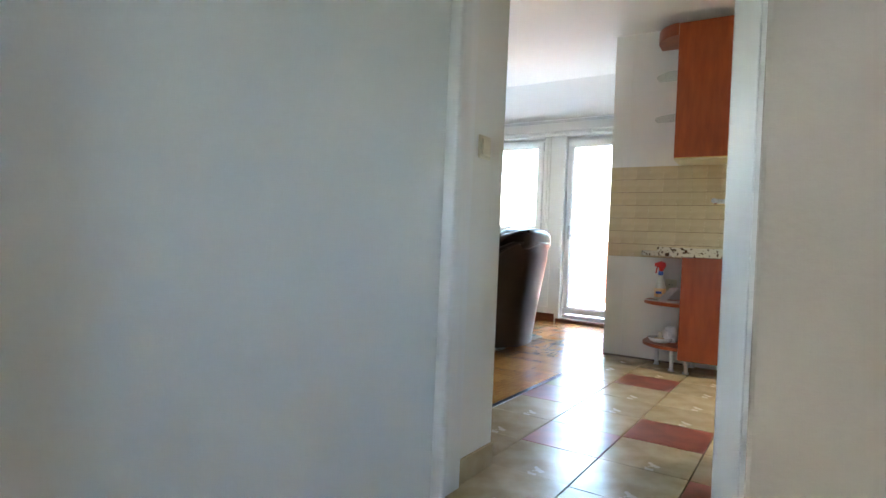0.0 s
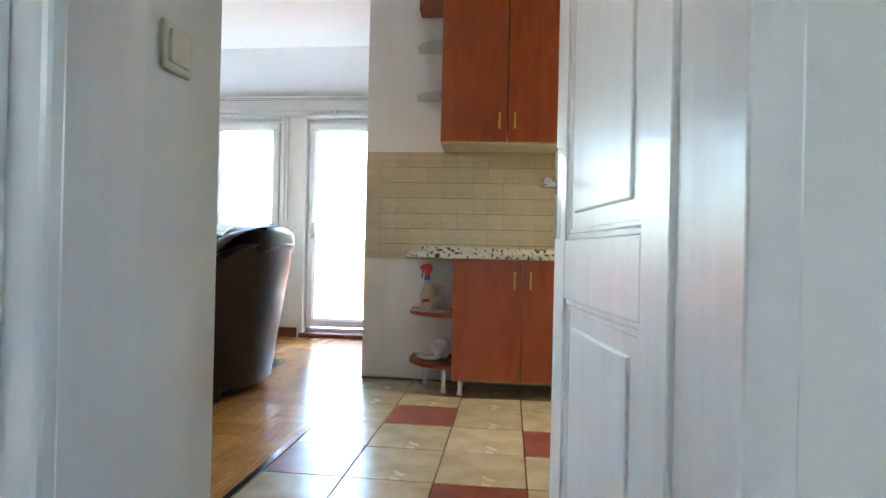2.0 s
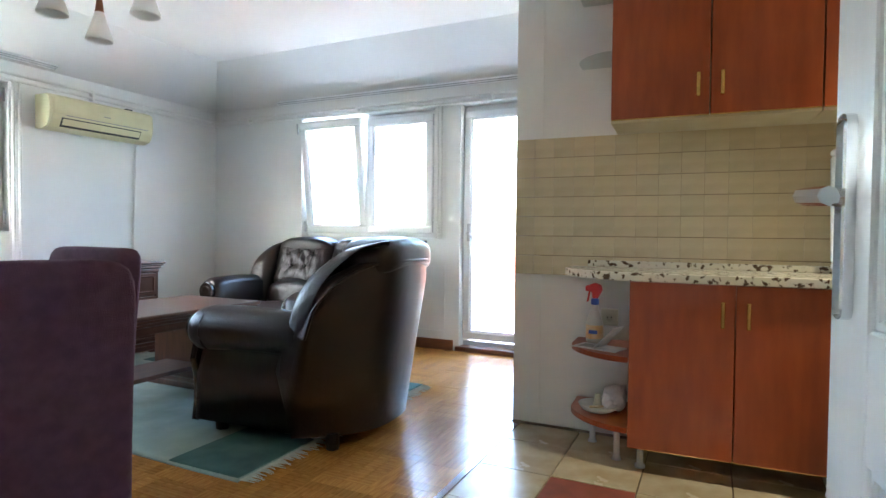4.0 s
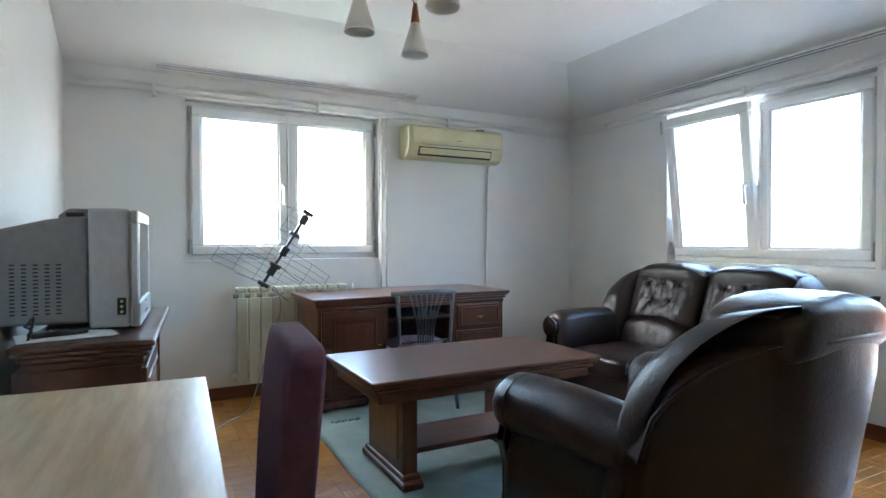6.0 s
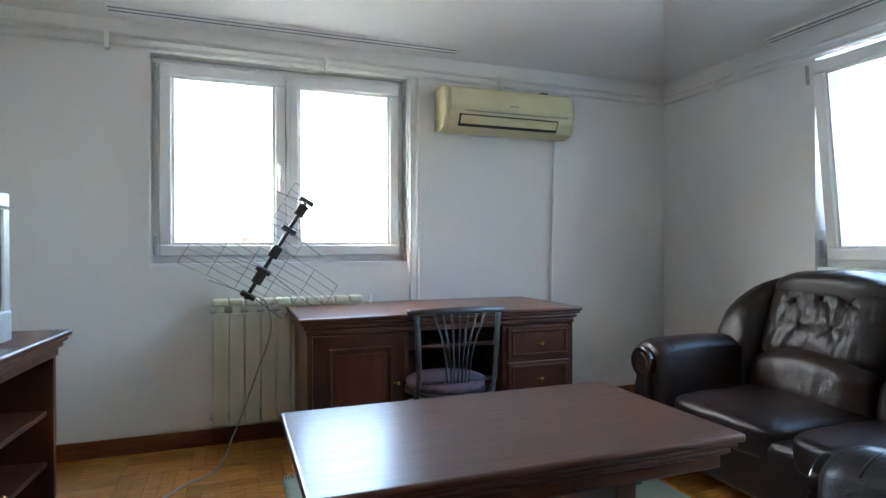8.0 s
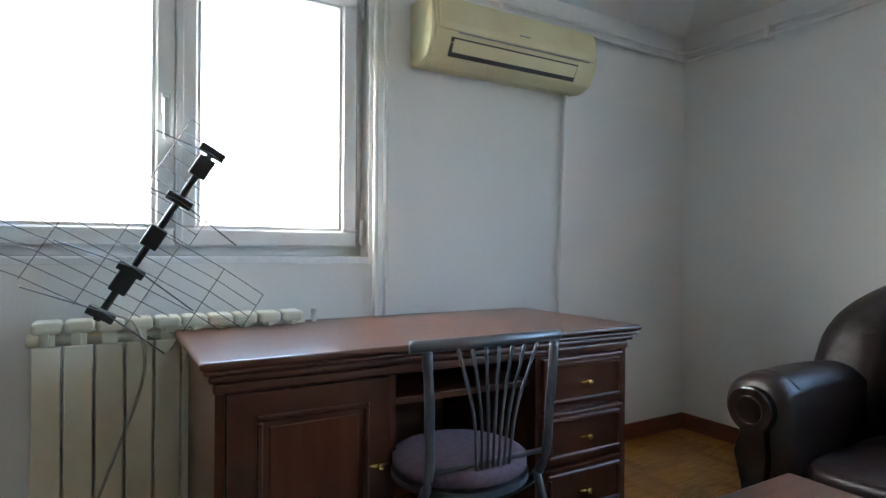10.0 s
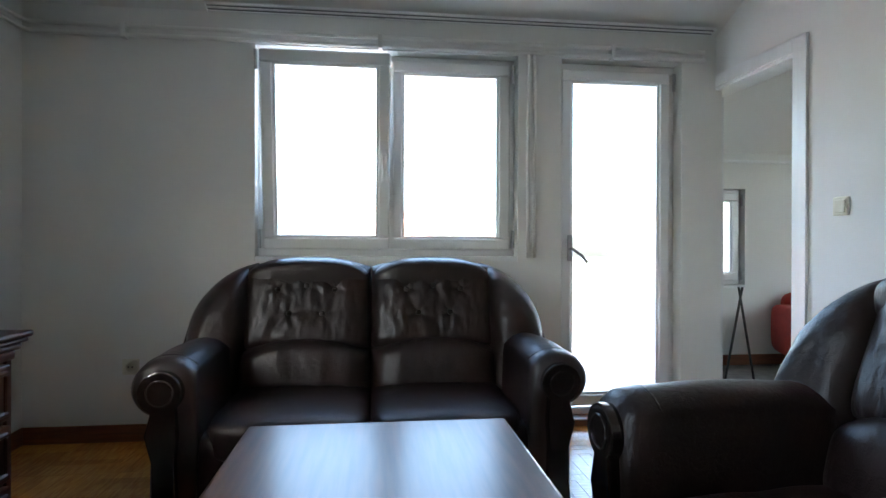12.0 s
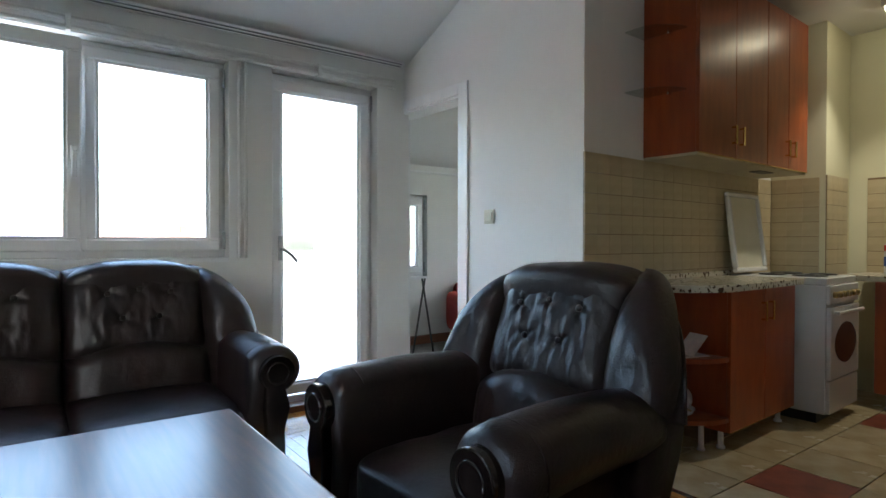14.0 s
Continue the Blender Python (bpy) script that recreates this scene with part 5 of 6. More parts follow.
def rug():
    x0, x1, y0, y1 = -3.16, -0.74, 3.80, 5.40
    r = thing("rug", "pale green woollen rug with dark green blocks and fringe", "rug")
    bm = bmesh.new()
    nx, ny = 90, 60
    g = [[bm.verts.new((x0 + (x1 - x0) * i / nx, y0 + (y1 - y0) * j / ny + 0.006 * math.sin(i * 0.13), 0.012 + 0.0022 * noise.noise((i * 0.7, j * 0.7, 0)))) for j in range(ny + 1)] for i in range(nx + 1)]
    for i in range(nx):
        for j in range(ny):
            bm.faces.new((g[i][j], g[i + 1][j], g[i + 1][j + 1], g[i][j + 1]))
    rim = [e for e in bm.edges if e.is_boundary]
    ex = bmesh.ops.extrude_edge_only(bm, edges=rim)
    for v in [q for q in ex["geom"] if isinstance(q, bmesh.types.BMVert)]:
        v.co.z = 0.0
    part("rug_field", bm, M_RUG, r, smooth=True)
    for a in ((-1.14, -0.745, 3.805, 4.28), (-1.68, -1.35, 4.62, 4.80), (-1.10, -0.745, 5.02, 5.39), (-2.95, -2.55, 5.05, 5.30)):
        part("woven_block", box(a[0], a[1], a[2], a[3], 0.006, 0.0165, 0.002), M_RUGD, r, "dark green woven block")
    bm = bmesh.new()
    for k in range(9):
        add_box(bm, -2.925 + 0.012 * (k % 2), -2.90 + 0.012 * (k % 2), 3.93 + k * 0.021, 3.942 + k * 0.021, 0.006, 0.0158)
    part("woven_zigzag", bm, M_RUGD, r, "small dark woven zigzag")
    for xa, s in ((x0, -1), (x1, 1)):
        bm = bmesh.new()
        random.seed(5)
        for k in range(150):
            y = y0 + 0.01 + (y1 - y0 - 0.02) * k / 149
            l = 0.045 + random.random() * 0.04
            j = (random.random() - 0.5) * 0.03
            add_tube(bm, [(xa, y, 0.006), (xa + s * l * 0.5, y + j * 0.4, 0.007), (xa + s * l, y + j, 0.004)], [0.0035, 0.003, 0.0015], 4)
        fr = part("fringe", bm, M_FRINGE, r, "uneven pale fringe")
        fr["kind"] = "stuff"


rug()


# ---- kitchen ----
def bar_handle(parent, x, y, z0, z1):
    """An upright brass bow handle on a door that faces -y."""
    bm = tube([(x, y, z1 - 0.008), (x, y - 0.022, z1 - 0.008)], 0.005, 8)
    add_tube(bm, [(x, y, z0 + 0.008), (x, y - 0.022, z0 + 0.008)], 0.005, 8)
    add_box(bm, x - 0.008, x + 0.008, y - 0.030, y - 0.020, z0, z1, 0.004)
    part("handle", bm, M_BRASS, parent, "brass bow handle")


def quarter(x_end, x_in, y_wall, y_front, r):
    """Outline of a shelf that rounds off towards a free end."""
    pts = [(x_in, y_wall), (x_end, y_wall), (x_end, y_wall - (y_wall - y_front) * 0.42)]
    for k in range(1, 13):
        a = k / 12
        pts.append((x_end + (x_in - x_end) * (1 - math.cos(a * math.pi / 2)) ** 0.8, y_wall - (y_wall - y_front) * (0.42 + 0.58 * math.sin(a * math.pi / 2))))
    return pts


def base_unit():
    c = thing("base_cabinet", "cherry red kitchen base cabinet with two doors", "cabinet", "kitchen units")
    c.matrix_basis = KROT
    x0, x1, yf = 0.612, 1.405, 4.60
    bm = bmesh.new()
    add_box(bm, x0, x0 + 0.018, yf, YK - 0.008, 0.10, 0.80)
    add_box(bm, x1 - 0.018, x1, yf, YK - 0.008, 0.10, 0.80)
    add_box(bm, x0 + 0.018, x1 - 0.018, yf, YK - 0.008, 0.10, 0.118)
    add_box(bm, x0 + 0.018, x1 - 0.018, YK - 0.016, YK - 0.008, 0.118, 0.80)
    part("body", bm, M_CHERRY, c)
    xm = (x0 + x1) / 2
    for a, b, hx in ((x0 + 0.001, xm - 0.002, xm - 0.045), (xm + 0.002, x1 - 0.001, xm + 0.045)):
        d = part("door", box(a, b, yf - 0.019, yf - 0.001, 0.102, 0.798, 0.002), M_CHERRY, c)
        bar_handle(d, hx, yf - 0.019, 0.63, 0.735)
        part("edge_strip", box(a + 0.002, b - 0.002, yf - 0.0195, yf - 0.004, 0.099, 0.1025), M_BRASS, d, "thin brass edge")
    for x in (x0 + 0.05, x1 - 0.05):
        for y in (yf + 0.05, YK - 0.07):
            part("leg", lathe([(0.022, 0.0), (0.022, 0.012), (0.014, 0.018), (0.014, 0.085), (0.022, 0.10)], 12, (x, y, 0)), M_ENAMEL, c, "white plastic leg", smooth=True)
    s = thing("corner_shelf", "cherry red rounded open end shelves", "shelf", "kitchen units")
    s.matrix_basis = KROT
    for z in (0.155, 0.455):
        part("board", prism(quarter(0.335, x0 - 0.001, YK - 0.006, yf - 0.015, 0.2), "z", z, z + 0.024, 0.003), M_CHERRY, s)
    for x, y in ((0.43, 4.88), (0.56, 4.70)):
        part("leg", lathe([(0.022, 0.0), (0.014, 0.018), (0.014, 0.13), (0.022, 0.155)], 12, (x, y, 0)), M_ENAMEL, s, smooth=True)


base_unit()
wt = thing("worktop", "speckled cream and brown stone-look kitchen worktop", "worktop")
wt.matrix_basis = KROT
part("slab", prism(quarter(0.30, 0.66, YK - 0.004, 4.555, 0.2) + [(1.462, 4.555), (1.462, YK - 0.004)], "z", 0.802, 0.838, 0.004), M_GRANITE, wt)
part("upstand", box(0.38, 1.462, YK - 0.028, YK - 0.0075, 0.838, 0.868, 0.004), M_GRANITE, wt)


def upper_unit(x0, x1, label):
    c = thing("wall_cabinet", label, "cabinet", "kitchen units")
    c.matrix_basis = KROT
    yf, z0, z1 = 4.715, 1.497, 2.445
    part("side_panel", box(x0, x0 + 0.018, yf, YK + 0.003, z0, z1), M_CHERRY, c)
    part("side_panel", box(x1 - 0.018, x1, yf, YK + 0.003, z0, z1), M_CHERRY, c)
    part("top_board", box(x0 + 0.018, x1 - 0.018, yf, YK + 0.003, z1 - 0.018, z1), M_CHERRY, c)
    part("bottom_board", box(x0 + 0.001, x1 - 0.001, yf - 0.01, YK - 0.001, z0 - 0.014, z0 + 0.002), M_CREAMPANEL, c, "cream bottom board")
    xm = (x0 + x1) / 2
    for a, b, hx in ((x0 + 0.001, xm - 0.002, xm - 0.045), (xm + 0.002, x1 - 0.001, xm + 0.045)):
        d = part("door", box(a, b, yf - 0.019, yf - 0.001, z0, z1 - 0.002, 0.002), M_CHERRY, c)
        bar_handle(d, hx, yf - 0.019, z0 + 0.07, z0 + 0.17)
        part("edge_strip", box(a + 0.002, b - 0.002, yf - 0.0195, yf - 0.004, z0 - 0.003, z0 + 0.0005), M_BRASS, d, "thin brass edge")
    return c


upper_unit(0.510, 1.300, "cherry red wall cabinet with two brass-handled doors")
upper_unit(1.304, 1.900, "narrower cherry red wall cabinet over the cooker")
part("vent_grille", box(1.42, 1.60, 4.78, 4.85, 1.478, 1.4835), M_BLACK, bpy.data.objects["wall_cabinet.001"], "dark slots under the cabinet")
cor = thing("cabinet_cornice", "rounded cherry red cornice shelf beside the wall cabinet", "shelf")
cor.matrix_basis = KROT
part("board", prism(quarter(0.345, 0.509, YK, 4.69, 0.2), "z", 2.36, 2.446, 0.003), M_CHERRY, cor)
for z in (1.815, 2.125):
    gs = thing("glass_shelf", "rounded clear glass shelf fixed beside the wall cabinet", "shelf", "glass shelves")
    gs.matrix_basis = KROT
    g = part("glass", prism(quarter(0.335, 0.509, YK + 0.002, 4.76, 0.2), "z", z, z + 0.006), M_SHELFGLASS, gs)
    part("peg", tube([(0.510, 4.85, z - 0.005), (0.485, 4.85, z - 0.005)], 0.005, 8), M_CHROME, gs)


def cooker():
    c = thing("cooker", "white enamel electric cooker with four iron hotplates", "cooker")
    c.matrix_basis = KROT
    x0, x1, yf, yb = 1.478, 1.968, 4.45, 4.97
    part("body", box(x0, x1, yf, yb, 0.06, 0.80, 0.004), M_ENAMEL, c)
    part("plinth", box(x0 + 0.02, x1 - 0.02, yf + 0.05, yb - 0.02, 0.0, 0.06), M_BLACK, c, "black recessed plinth")
    part("hob", box(x0 - 0.004, x1 + 0.004, yf - 0.006, yb + 0.005, 0.802, 0.842, 0.006), M_ENAMEL, c)
    for hx, hy, r in ((x0 + 0.14, yf + 0.13, 0.09), (x0 + 0.36, yf + 0.13, 0.073), (x0 + 0.14, yf + 0.34, 0.073), (x0 + 0.36, yf + 0.34, 0.09)):
        pl = part("hotplate", lathe([(r, 0.838), (r, 0.851), (r - 0.008, 0.853), (r * 0.3, 0.852), (r * 0.28, 0.848)], 28, (hx, hy, 0)), M_BLACK, c, "black iron hotplate")
        part("trim_ring", lathe([(r + 0.008, 0.840), (r + 0.008, 0.845), (r + 0.001, 0.845), (r + 0.001, 0.840)], 28, (hx, hy, 0)), M_CHROME, pl)
    part("control_panel", box(x0 + 0.002, x1 - 0.002, yf - 0.022, yf, 0.69, 0.80, 0.006), M_ENAMEL, c)
    for k in range(6):
        bm = lathe([(0.019, 0.0), (0.018, 0.018), (0.012, 0.022)], 16)
        bmesh.ops.transform(bm, matrix=pose(x0 + 0.06 + k * 0.074, yf - 0.022, 0.745, 90, 0, 0), verts=bm.verts)
        kn = part("knob", bm, M_DARKBRASS, c, "brass-toned control knob", smooth=True)
    od = part("oven_door", box(x0 + 0.006, x1 - 0.006, yf - 0.026, yf, 0.26, 0.675, 0.006), M_ENAMEL, c)
    win = prism([(x0 + 0.245 + 0.15 * math.cos(q * math.pi / 16) * (1 + 0.2 * abs(math.cos(q * math.pi / 16))), 0.46 + 0.12 * math.sin(q * math.pi / 16)) for q in range(32)], "y", yf - 0.030, yf - 0.026)
    part("oven_window", win, M_OVENGLASS, od, "brown tinted oval oven window")
    bm = box(x0 + 0.03, x1 - 0.03, yf - 0.062, yf - 0.045, 0.632, 0.655, 0.006)
    for xx in (x0 + 0.05, x1 - 0.07):
        add_box(bm, xx, xx + 0.02, yf - 0.048, yf - 0.026, 0.636, 0.652)
    part("handle", bm, M_ENAMEL, od)
    part("drawer", box(x0 + 0.006, x1 - 0.006, yf - 0.022, yf, 0.065, 0.25, 0.005), M_ENAMEL, c)


def leaning_tray():
    """A shallow tray, stood on edge at the back of the worktop."""
    l = thing("enamel_tray", "white enamel tray leaning upright against the wall tiles", "tray")
    l.matrix_basis = KROT @ pose(1.385, 4.925, 0.856, -7, 0, 0)
    part("sheet", box(0.012, 0.428, -0.010, 0.0, 0.012, 0.498), M_CREAM2, l, "pale inner sheet")
    bm = bmesh.new()
    frame_ring(bm, 0.0, 0.44, 0.0, 0.51, 0.028, lambda a, b, e, f: (a, b, -0.030, 0.004, e, f), 0.008)
    part("rim", bm, M_ENAMEL, l, "rolled white rim")


M_OVENGLASS = mat("brown_oven_glass", (0.05, 0.03, 0.02), 0.12, col2=(0.06, 0.035, 0.025), scale=6)
cooker()
leaning_tray()


def side_unit():
    c = thing("base_cabinet", "cherry red base cabinet along the side wall", "cabinet", "kitchen units")
    xf, y0, y1 = 2.13, 3.55, 4.46
    part("body", box(xf, XE - 0.004, y0, y1, 0.10, 0.80), M_CHERRY, c)
    for a, b, hy in ((y0 + 0.002, (y0 + y1) / 2 - 0.002, 0.0), ((y0 + y1) / 2 + 0.002, y1 - 0.002, 0.0)):
        d = part("door", box(xf - 0.019, xf - 0.001, a, b, 0.102, 0.798, 0.002), M_CHERRY, c)
        part("handle", box(xf - 0.045, xf - 0.019, (a + b) / 2 - 0.008, (a + b) / 2 + 0.008, 0.64, 0.74, 0.005), M_BRASS, d, "brass handle")
    for y in (y0 + 0.06, y1 - 0.06):
        part("leg", lathe([(0.022, 0.0), (0.014, 0.018), (0.014, 0.085), (0.022, 0.10)], 12, (xf + 0.05, y, 0)), M_ENAMEL, c, smooth=True)
    w2 = thing("worktop", "speckled worktop along the kitchen side wall", "worktop")
    part("slab", box(xf - 0.035, XE - 0.004, y0, 4.655, 0.802, 0.838, 0.004), M_GRANITE, w2)
    part("support", box(2.0, xf - 0.035, 4.60, 4.655, 0.802, 0.838, 0.002), M_GRANITE, w2)


side_unit()
dbx = thing("detergent_box", "red white and blue detergent packet on the worktop", "packet", at=(2.36, 4.42, 0.838), turn=-30)
part("body", box(-0.055, 0.055, -0.035, 0.035, 0.0, 0.20, 0.006), M_PAPER, dbx)
part("band", box(-0.056, 0.056, -0.036, 0.036, 0.05, 0.12, 0.006), M_BLUE, dbx, "blue printed band")
part("top_band", box(-0.056, 0.056, -0.036, 0.036, 0.15, 0.195, 0.006), M_REDP, dbx, "red printed band")
part("print_bar", box(-0.035, 0.035, -0.0375, -0.035, 0.075, 0.10), M_PAPER, dbx)

sp = thing("spray_bottle", "clear cleaning spray bottle with red trigger head", "bottle", at=(0.435, 4.90, 0.479), turn=0)
part("body", lathe([(0.035, 0.0), (0.040, 0.01), (0.040, 0.09), (0.030, 0.125), (0.016, 0.16), (0.016, 0.185)], 20), M_CLEARP, sp, smooth=True)
part("label", lathe([(0.0408, 0.02), (0.0408, 0.085)], 20), M_ORANGE, sp, "orange printed label")
part("label_bar", box(-0.02, 0.02, -0.0425, -0.040, 0.045, 0.062), M_BLUE, sp)
part("collar", lathe([(0.017, 0.18), (0.019, 0.185), (0.019, 0.205), (0.015, 0.21)], 16), M_BLUE, sp, smooth=True)
part("trigger_head", prism([(-0.045, 0.245), (-0.045, 0.268), (0.0, 0.285), (0.03, 0.275), (0.035, 0.25), (0.014, 0.21), (-0.012, 0.21), (-0.016, 0.24)], "y", -0.012, 0.012, 0.004), M_REDP, sp, "red trigger head")
part("trigger", prism([(-0.030, 0.242), (-0.022, 0.242), (-0.030, 0.195), (-0.040, 0.19)], "y", -0.006, 0.006, 0.002), M_REDP, sp)
mg = thing("magazine", "folded magazine propped on the end shelf", "magazine", at=(0.505, 4.755, 0.480), turn=-18)
part("page", box(-0.13, 0.08, -0.06, 0.06, 0.0, 0.004), M_PAPER, mg)
bm = box(0.0, 0.13, -0.06, 0.06, 0.0, 0.004)
bmesh.ops.transform(bm, matrix=pose(-0.02, 0, 0.005, 0, -48, 0), verts=bm.verts)
part("raised_page", bm, M_PAPER, mg)
part("print_bar", box(-0.11, -0.03, -0.04, 0.03, 0.004, 0.0048), M_GREYP, mg)
dish = thing("dish", "white oval dish on the lower end shelf", "dish", at=(0.475, 4.80, 0.179))
part("bowl", lathe([(0.05, 0.0), (0.075, 0.012), (0.09, 0.035), (0.086, 0.036), (0.07, 0.016), (0.03, 0.008)], 28), M_ENAMEL, dish, smooth=True)
part("spoon", tube([(-0.02, -0.09, 0.04), (0.03, -0.02, 0.03), (0.10, 0.02, 0.045)], 0.006, 6), M_LIGHTOAK, dish, "wooden spoon", smooth=True)
bag = thing("plastic_bag", "crumpled white plastic bag on the lower end shelf", "bag", at=(0.545, 4.83, 0.179))
def crumple(c, p):
    return c + Vector((1, 1, 1)) * 0.012 * noise.noise(c * 26) + Vector((0.3, 0.6, 1)) * 0.010 * noise.noise(c * 55)
part("sack", cushion(0, 0, 0.062, 0.055, 0.065, 0.060, 0.8, 18, crumple), M_PAPER, bag)
part("jar", lathe([(0.018, 0.0), (0.022, 0.02), (0.012, 0.06), (0.014, 0.075)], 14, (-0.075, -0.02, 0.0)), M_CREAM2, bag, smooth=True)

kl = thing("kitchen_lamp", "small lit round ceiling spot over the kitchen", "lamp", at=(2.02, 4.36, 2.52))
part("rim", lathe([(0.05, -0.06), (0.055, -0.05), (0.055, 0.0), (0.02, 0.0)], 24), M_ENAMEL, kl, smooth=True)
M_BULB = bpy.data.materials.new("lit_bulb")
M_BULB.use_nodes = True
M_BULB.node_tree.nodes["Principled BSDF"].inputs["Emission Color"].default_value = (1.0, 0.86, 0.62, 1)
M_BULB.node_tree.nodes["Principled BSDF"].inputs["Emission Strength"].default_value = BULB
kl_light = bpy.data.lights.new("kitchen_lamp_light", "SPOT")
kl_light.energy, kl_light.color, kl_light.spot_size, kl_light.spot_blend, kl_light.shadow_soft_size = SPOT_WATTS, (1.0, 0.90, 0.74), radians(98), 0.8, 0.04
kl_spot = new("kitchen_lamp_light", kl_light)
kl_spot.matrix_basis = pose(2.02, 4.36, 2.42)
part("bulb", lathe([(0.034, -0.058), (0.03, -0.075), (0.012, -0.085)], 20), M_BULB, kl, "glowing bulb", smooth=True)

# red armchair in the bedroom
ra = thing("red_armchair", "small red upholstered armchair in the bedroom", "armchair", at=(1.66, 7.50, 0), turn=-20)
part("seat", cushion(0, 0, 0.26, 0.34, 0.32, 0.13, 0.3, 10), M_RED, ra, smooth=True)
part("backrest", cushion(0, 0.30, 0.42, 0.36, 0.08, 0.22, 0.35, 10), M_RED, ra, smooth=True)
for s in (-1, 1):
    part("armrest", cushion(s * 0.38, 0.0, 0.34, 0.075, 0.34, 0.20, 0.4, 10), M_RED, ra, smooth=True)
for x in (-0.3, 0.3):
    for y in (-0.25, 0.25):
        part("foot", lathe([(0.02, 0.0), (0.025, 0.14)], 10, (x, y, 0)), M_BLACK, ra)
ft = thing("folding_stand", "thin black metal stand in the bedroom", "stand", at=(0.68, 7.35, 0))
part("leg", tube([(-0.14, 0.0, 0.0), (0.0, 0.0, 0.72)], 0.009, 8), M_BLACK, ft)
part("leg", tube([(0.10, 0.0, 0.0), (-0.03, 0.0, 0.72)], 0.009, 8), M_BLACK, ft)
part("foot_bar", tube([(-0.14, -0.12, 0.009), (-0.14, 0.12, 0.009)], 0.009, 8), M_BLACK, ft)


# ---- pieces of floors and walls ----
def piece(name, mesh, parent, m):
    ob = new(name, mesh)
    ob.parent = parent
    ob.matrix_basis = m
    return ob


def slab_mesh(name, w, d, h, material, bevel):
    return finish(box(-w / 2, w / 2, -d / 2, d / 2, -h, 0.0, bevel, 1), name, material)


# basket parquet: squares of five strips, laid crosswise in turn
parquet = tagged(new("floor_parquet"), "glossy oak basket parquet in the living room", "", "", "structure")
SQ, NS = 0.30, 5
strip = slab_mesh("strip", SQ - 0.0012, SQ / NS - 0.0012, 0.014, M_PARQ, 0.0006)
rest, rest_faces = [], []
count = 0
nx, ny = 13, 14
for ix in range(nx):
    for iy in range(ny):
        bx, by = XW + SQ * (ix + 0.5), YS + SQ * (iy + 0.5)
        turn = 0 if (ix + iy) % 2 else 90
        near = bx > -2.0 and by > 3.1 and bx < -0.05
        for k in range(NS):
            o = (k - (NS - 1) / 2) * SQ / NS
            px, py = (bx, by + o) if turn == 0 else (bx + o, by)
            hx, hy = (SQ / 2, SQ / NS / 2) if turn == 0 else (SQ / NS / 2, SQ / 2)
            if px - hx > 0.005 or py - hy > YN - 0.01:
                continue
            lift = 0.0008 * noise.noise((px * 31, py * 31, 0))
            if near and px + hx <= 0.012 and py + hy <= YN and count < 300:
                piece("strip", strip, parquet, pose(px, py, lift, 0, 0, turn))
                count += 1
            else:
                x0, x1, y0, y1 = px - hx + 0.0006, min(px + hx, 0.012) - 0.0006, py - hy + 0.0006, min(py + hy, YN) - 0.0006
                i = len(rest)
                rest += [(x0, y0, lift), (x1, y0, lift), (x1, y1, lift), (x0, y1, lift), (x0, y0, -0.012), (x1, y0, -0.012), (x1, y1, -0.012), (x0, y1, -0.012)]
                rest_faces += [(i, i + 1, i + 2, i + 3), (i, i + 4, i + 5, i + 1), (i + 1, i + 5, i + 6, i + 2), (i + 2, i + 6, i + 7, i + 3), (i + 3, i + 7, i + 4, i)]
me = bpy.data.meshes.new("strips")
me.from_pydata(rest, [], rest_faces)
me.materials.append(M_PARQ)
pr = new("strips", me)
pr.parent = parquet
tagged(pr, "more strips of the oak parquet", kind="stuff")

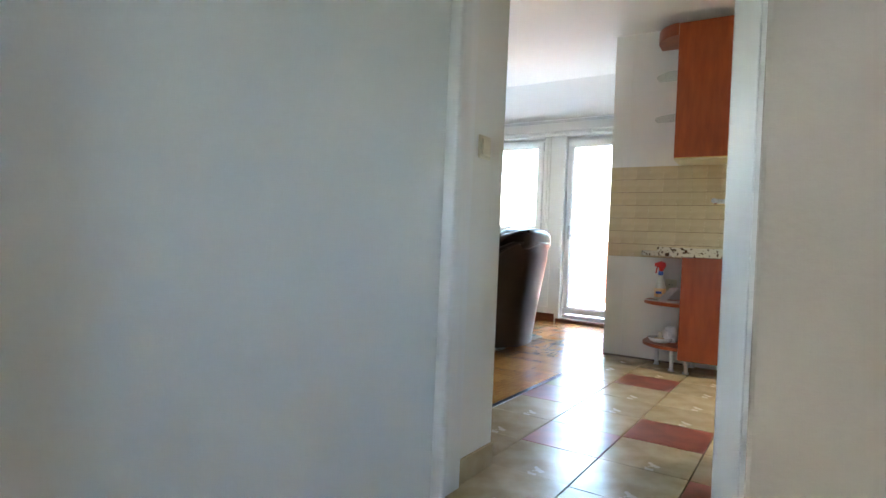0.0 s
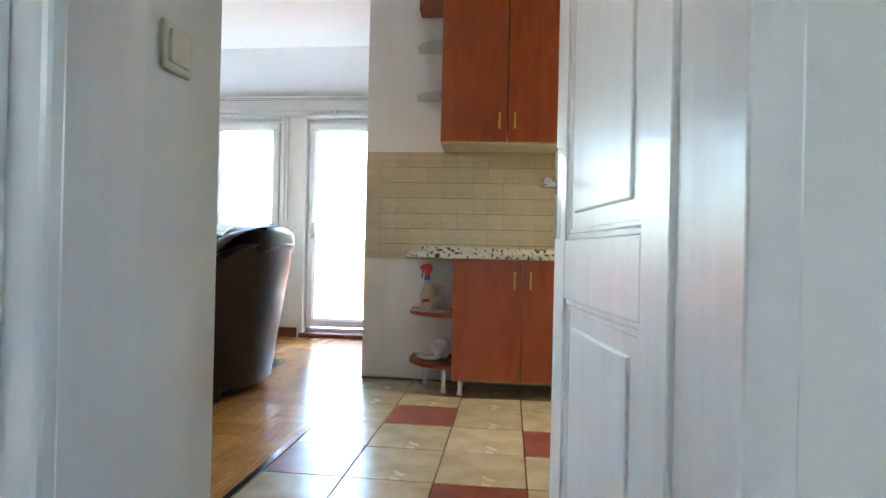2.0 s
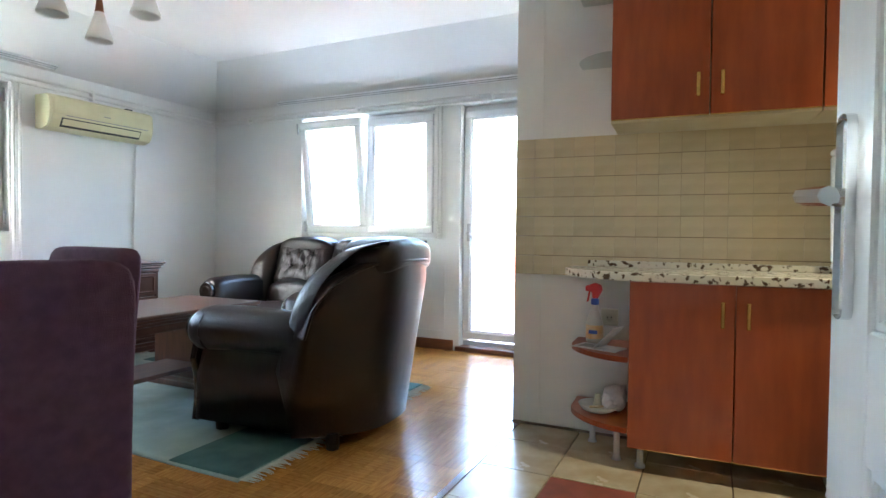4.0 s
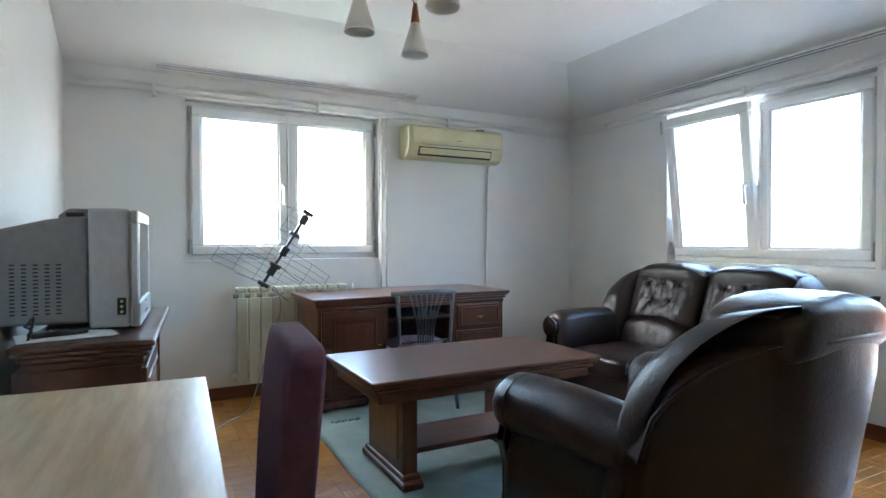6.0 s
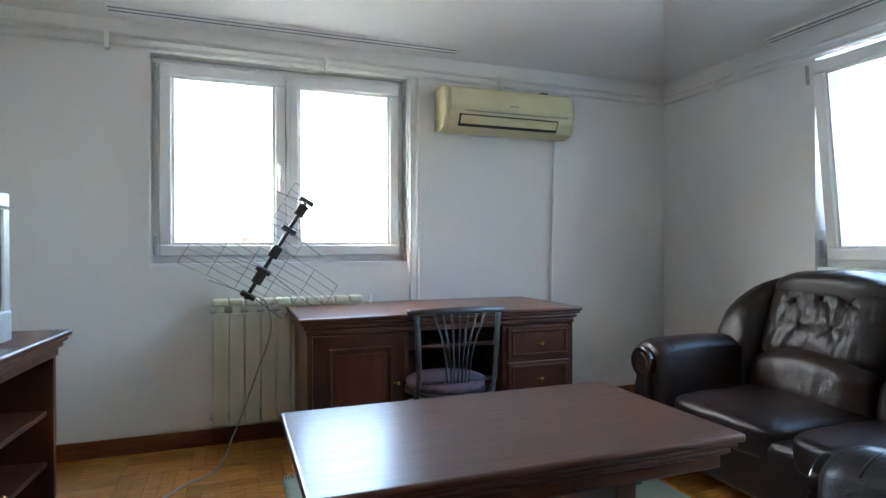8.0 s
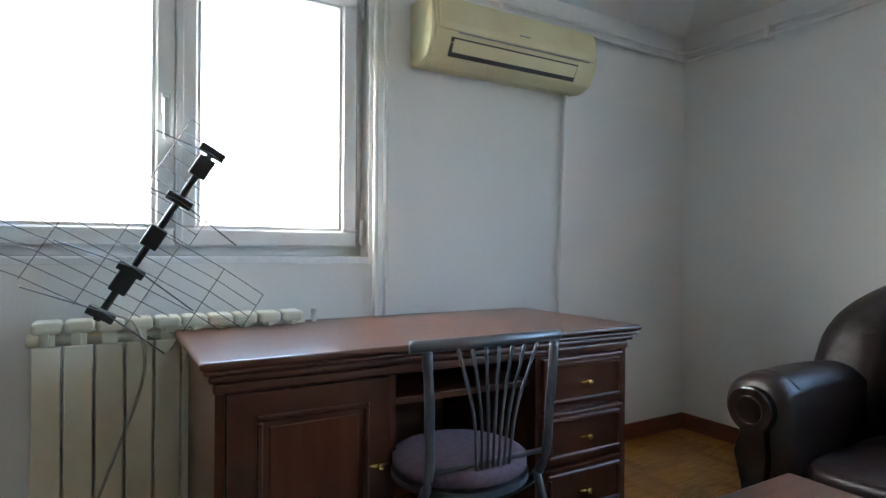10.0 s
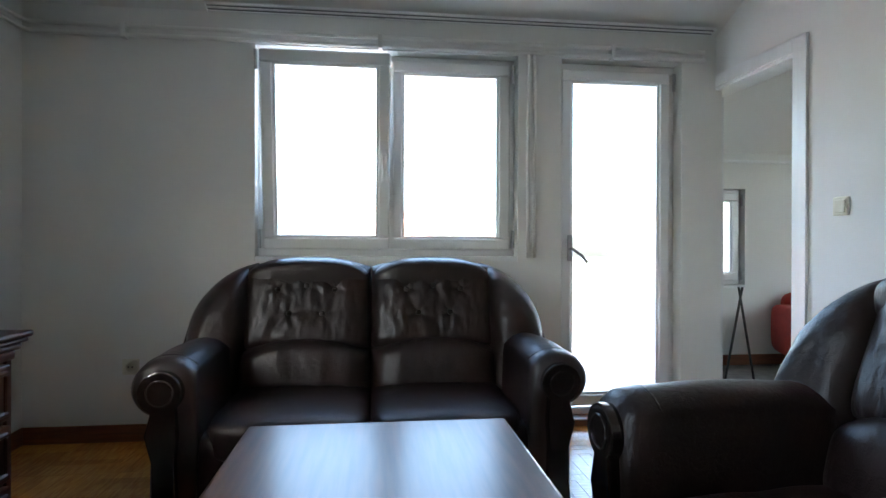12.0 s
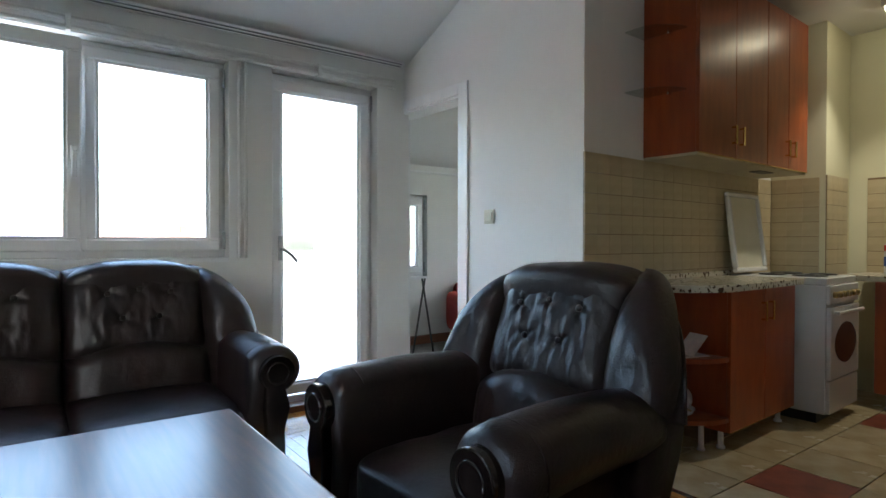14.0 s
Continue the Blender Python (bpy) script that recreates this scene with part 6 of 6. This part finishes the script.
# kitchen floor tiles
ktiles = tagged(new("floor_tiles"), "beige and brick-red ceramic kitchen floor tiles", "", "", "structure")
TX, TY = 0.337, 0.335
for col in range(-1, 8):
    for row in range(-3, 7):
        x0, x1 = 0.017 + col * TX, 0.017 + (col + 1) * TX
        y0, y1 = 2.735 + row * TY, 2.735 + (row + 1) * TY
        x0, x1, y0, y1 = max(x0, 0.04), min(x1, XE), max(y0, 2.0), min(y1, YK)
        if x1 - x0 < 0.03 or y1 - y0 < 0.03 or (x1 < 0.39 and y0 < 2.35):
            continue
        if x0 < 0.38 and y0 < 2.41:
            y0 = 2.41
        red = row < 5 and row % 4 == (2, 0, 1, 3)[col % 4]
        t = slab_mesh("tile", x1 - x0 - 0.005, y1 - y0 - 0.005, 0.011, M_REDTILE if red else M_TILE, 0.0012)
        piece("tile", t, ktiles, pose((x0 + x1) / 2, (y0 + y1) / 2, 0.0005 * noise.noise((col * 3.1, row * 2.7, 1))))

# tiled splashback
sb = solid("splashback", box(0.0, 2.12, YK, YK + 0.004, 0.80, 1.483), M_WGROUT, "beige square wall tiles above the worktop")
sb.matrix_basis = KROT
wt_mesh = finish(box(-0.0494, 0.0494, -0.006, 0.0, -0.0482, 0.0482, 0.0005, 1), "tile", M_WTILE)
for i in range(21):
    for j in range(7):
        piece("tile", wt_mesh, sb, pose(0.0505 + i * 0.1, YK, 0.835 + j * 0.1, 0, 0, 0))
sb2 = solid("splashback_side", box(2.116, 2.12, 4.696, YK - 0.008, 0.84, 1.483), M_WGROUT, "beige square wall tiles on the pillar")
sb2.matrix_basis = KROT
for i in range(3):
    for j in range(7):
        piece("tile", wt_mesh, sb2, pose(2.116, 4.945 - i * 0.1, 0.875 + j * 0.1 - 0.04, 0, 0, -90))
sb3 = solid("splashback_east", box(2.12, 2.52, 4.656, 4.66, 0.84, 1.497), M_WGROUT, "beige square wall tiles beside the pillar")
sb3.matrix_basis = KROT
for i in range(4):
    for j in range(7):
        piece("tile", wt_mesh, sb3, pose(2.17 + i * 0.1, 4.656, 0.849 + j * 0.1))
sb4 = solid("splashback_side_wall", box(XE - 0.004, XE, 3.4, 4.65, 0.84, 1.497), M_WGROUT, "beige square wall tiles over the side worktop")
for i in range(12):
    for j in range(7):
        piece("tile", wt_mesh, sb4, pose(XE - 0.004, 4.60 - i * 0.1, 0.835 + j * 0.1, 0, 0, -90))

# bricks of the terrace parapet
brick = finish(box(-0.121, 0.121, -0.012, 0.0, -0.0305, 0.0305, 0.003, 1), "brick", M_BRICK)
for row in range(13):
    for k in range(18):
        xx = -4.5 + k * 0.252 + (0.126 if row % 2 else 0)
        if xx < 0.0:
            piece("brick", brick, parapet, pose(xx, 9.452, 0.02 + row * 0.072))
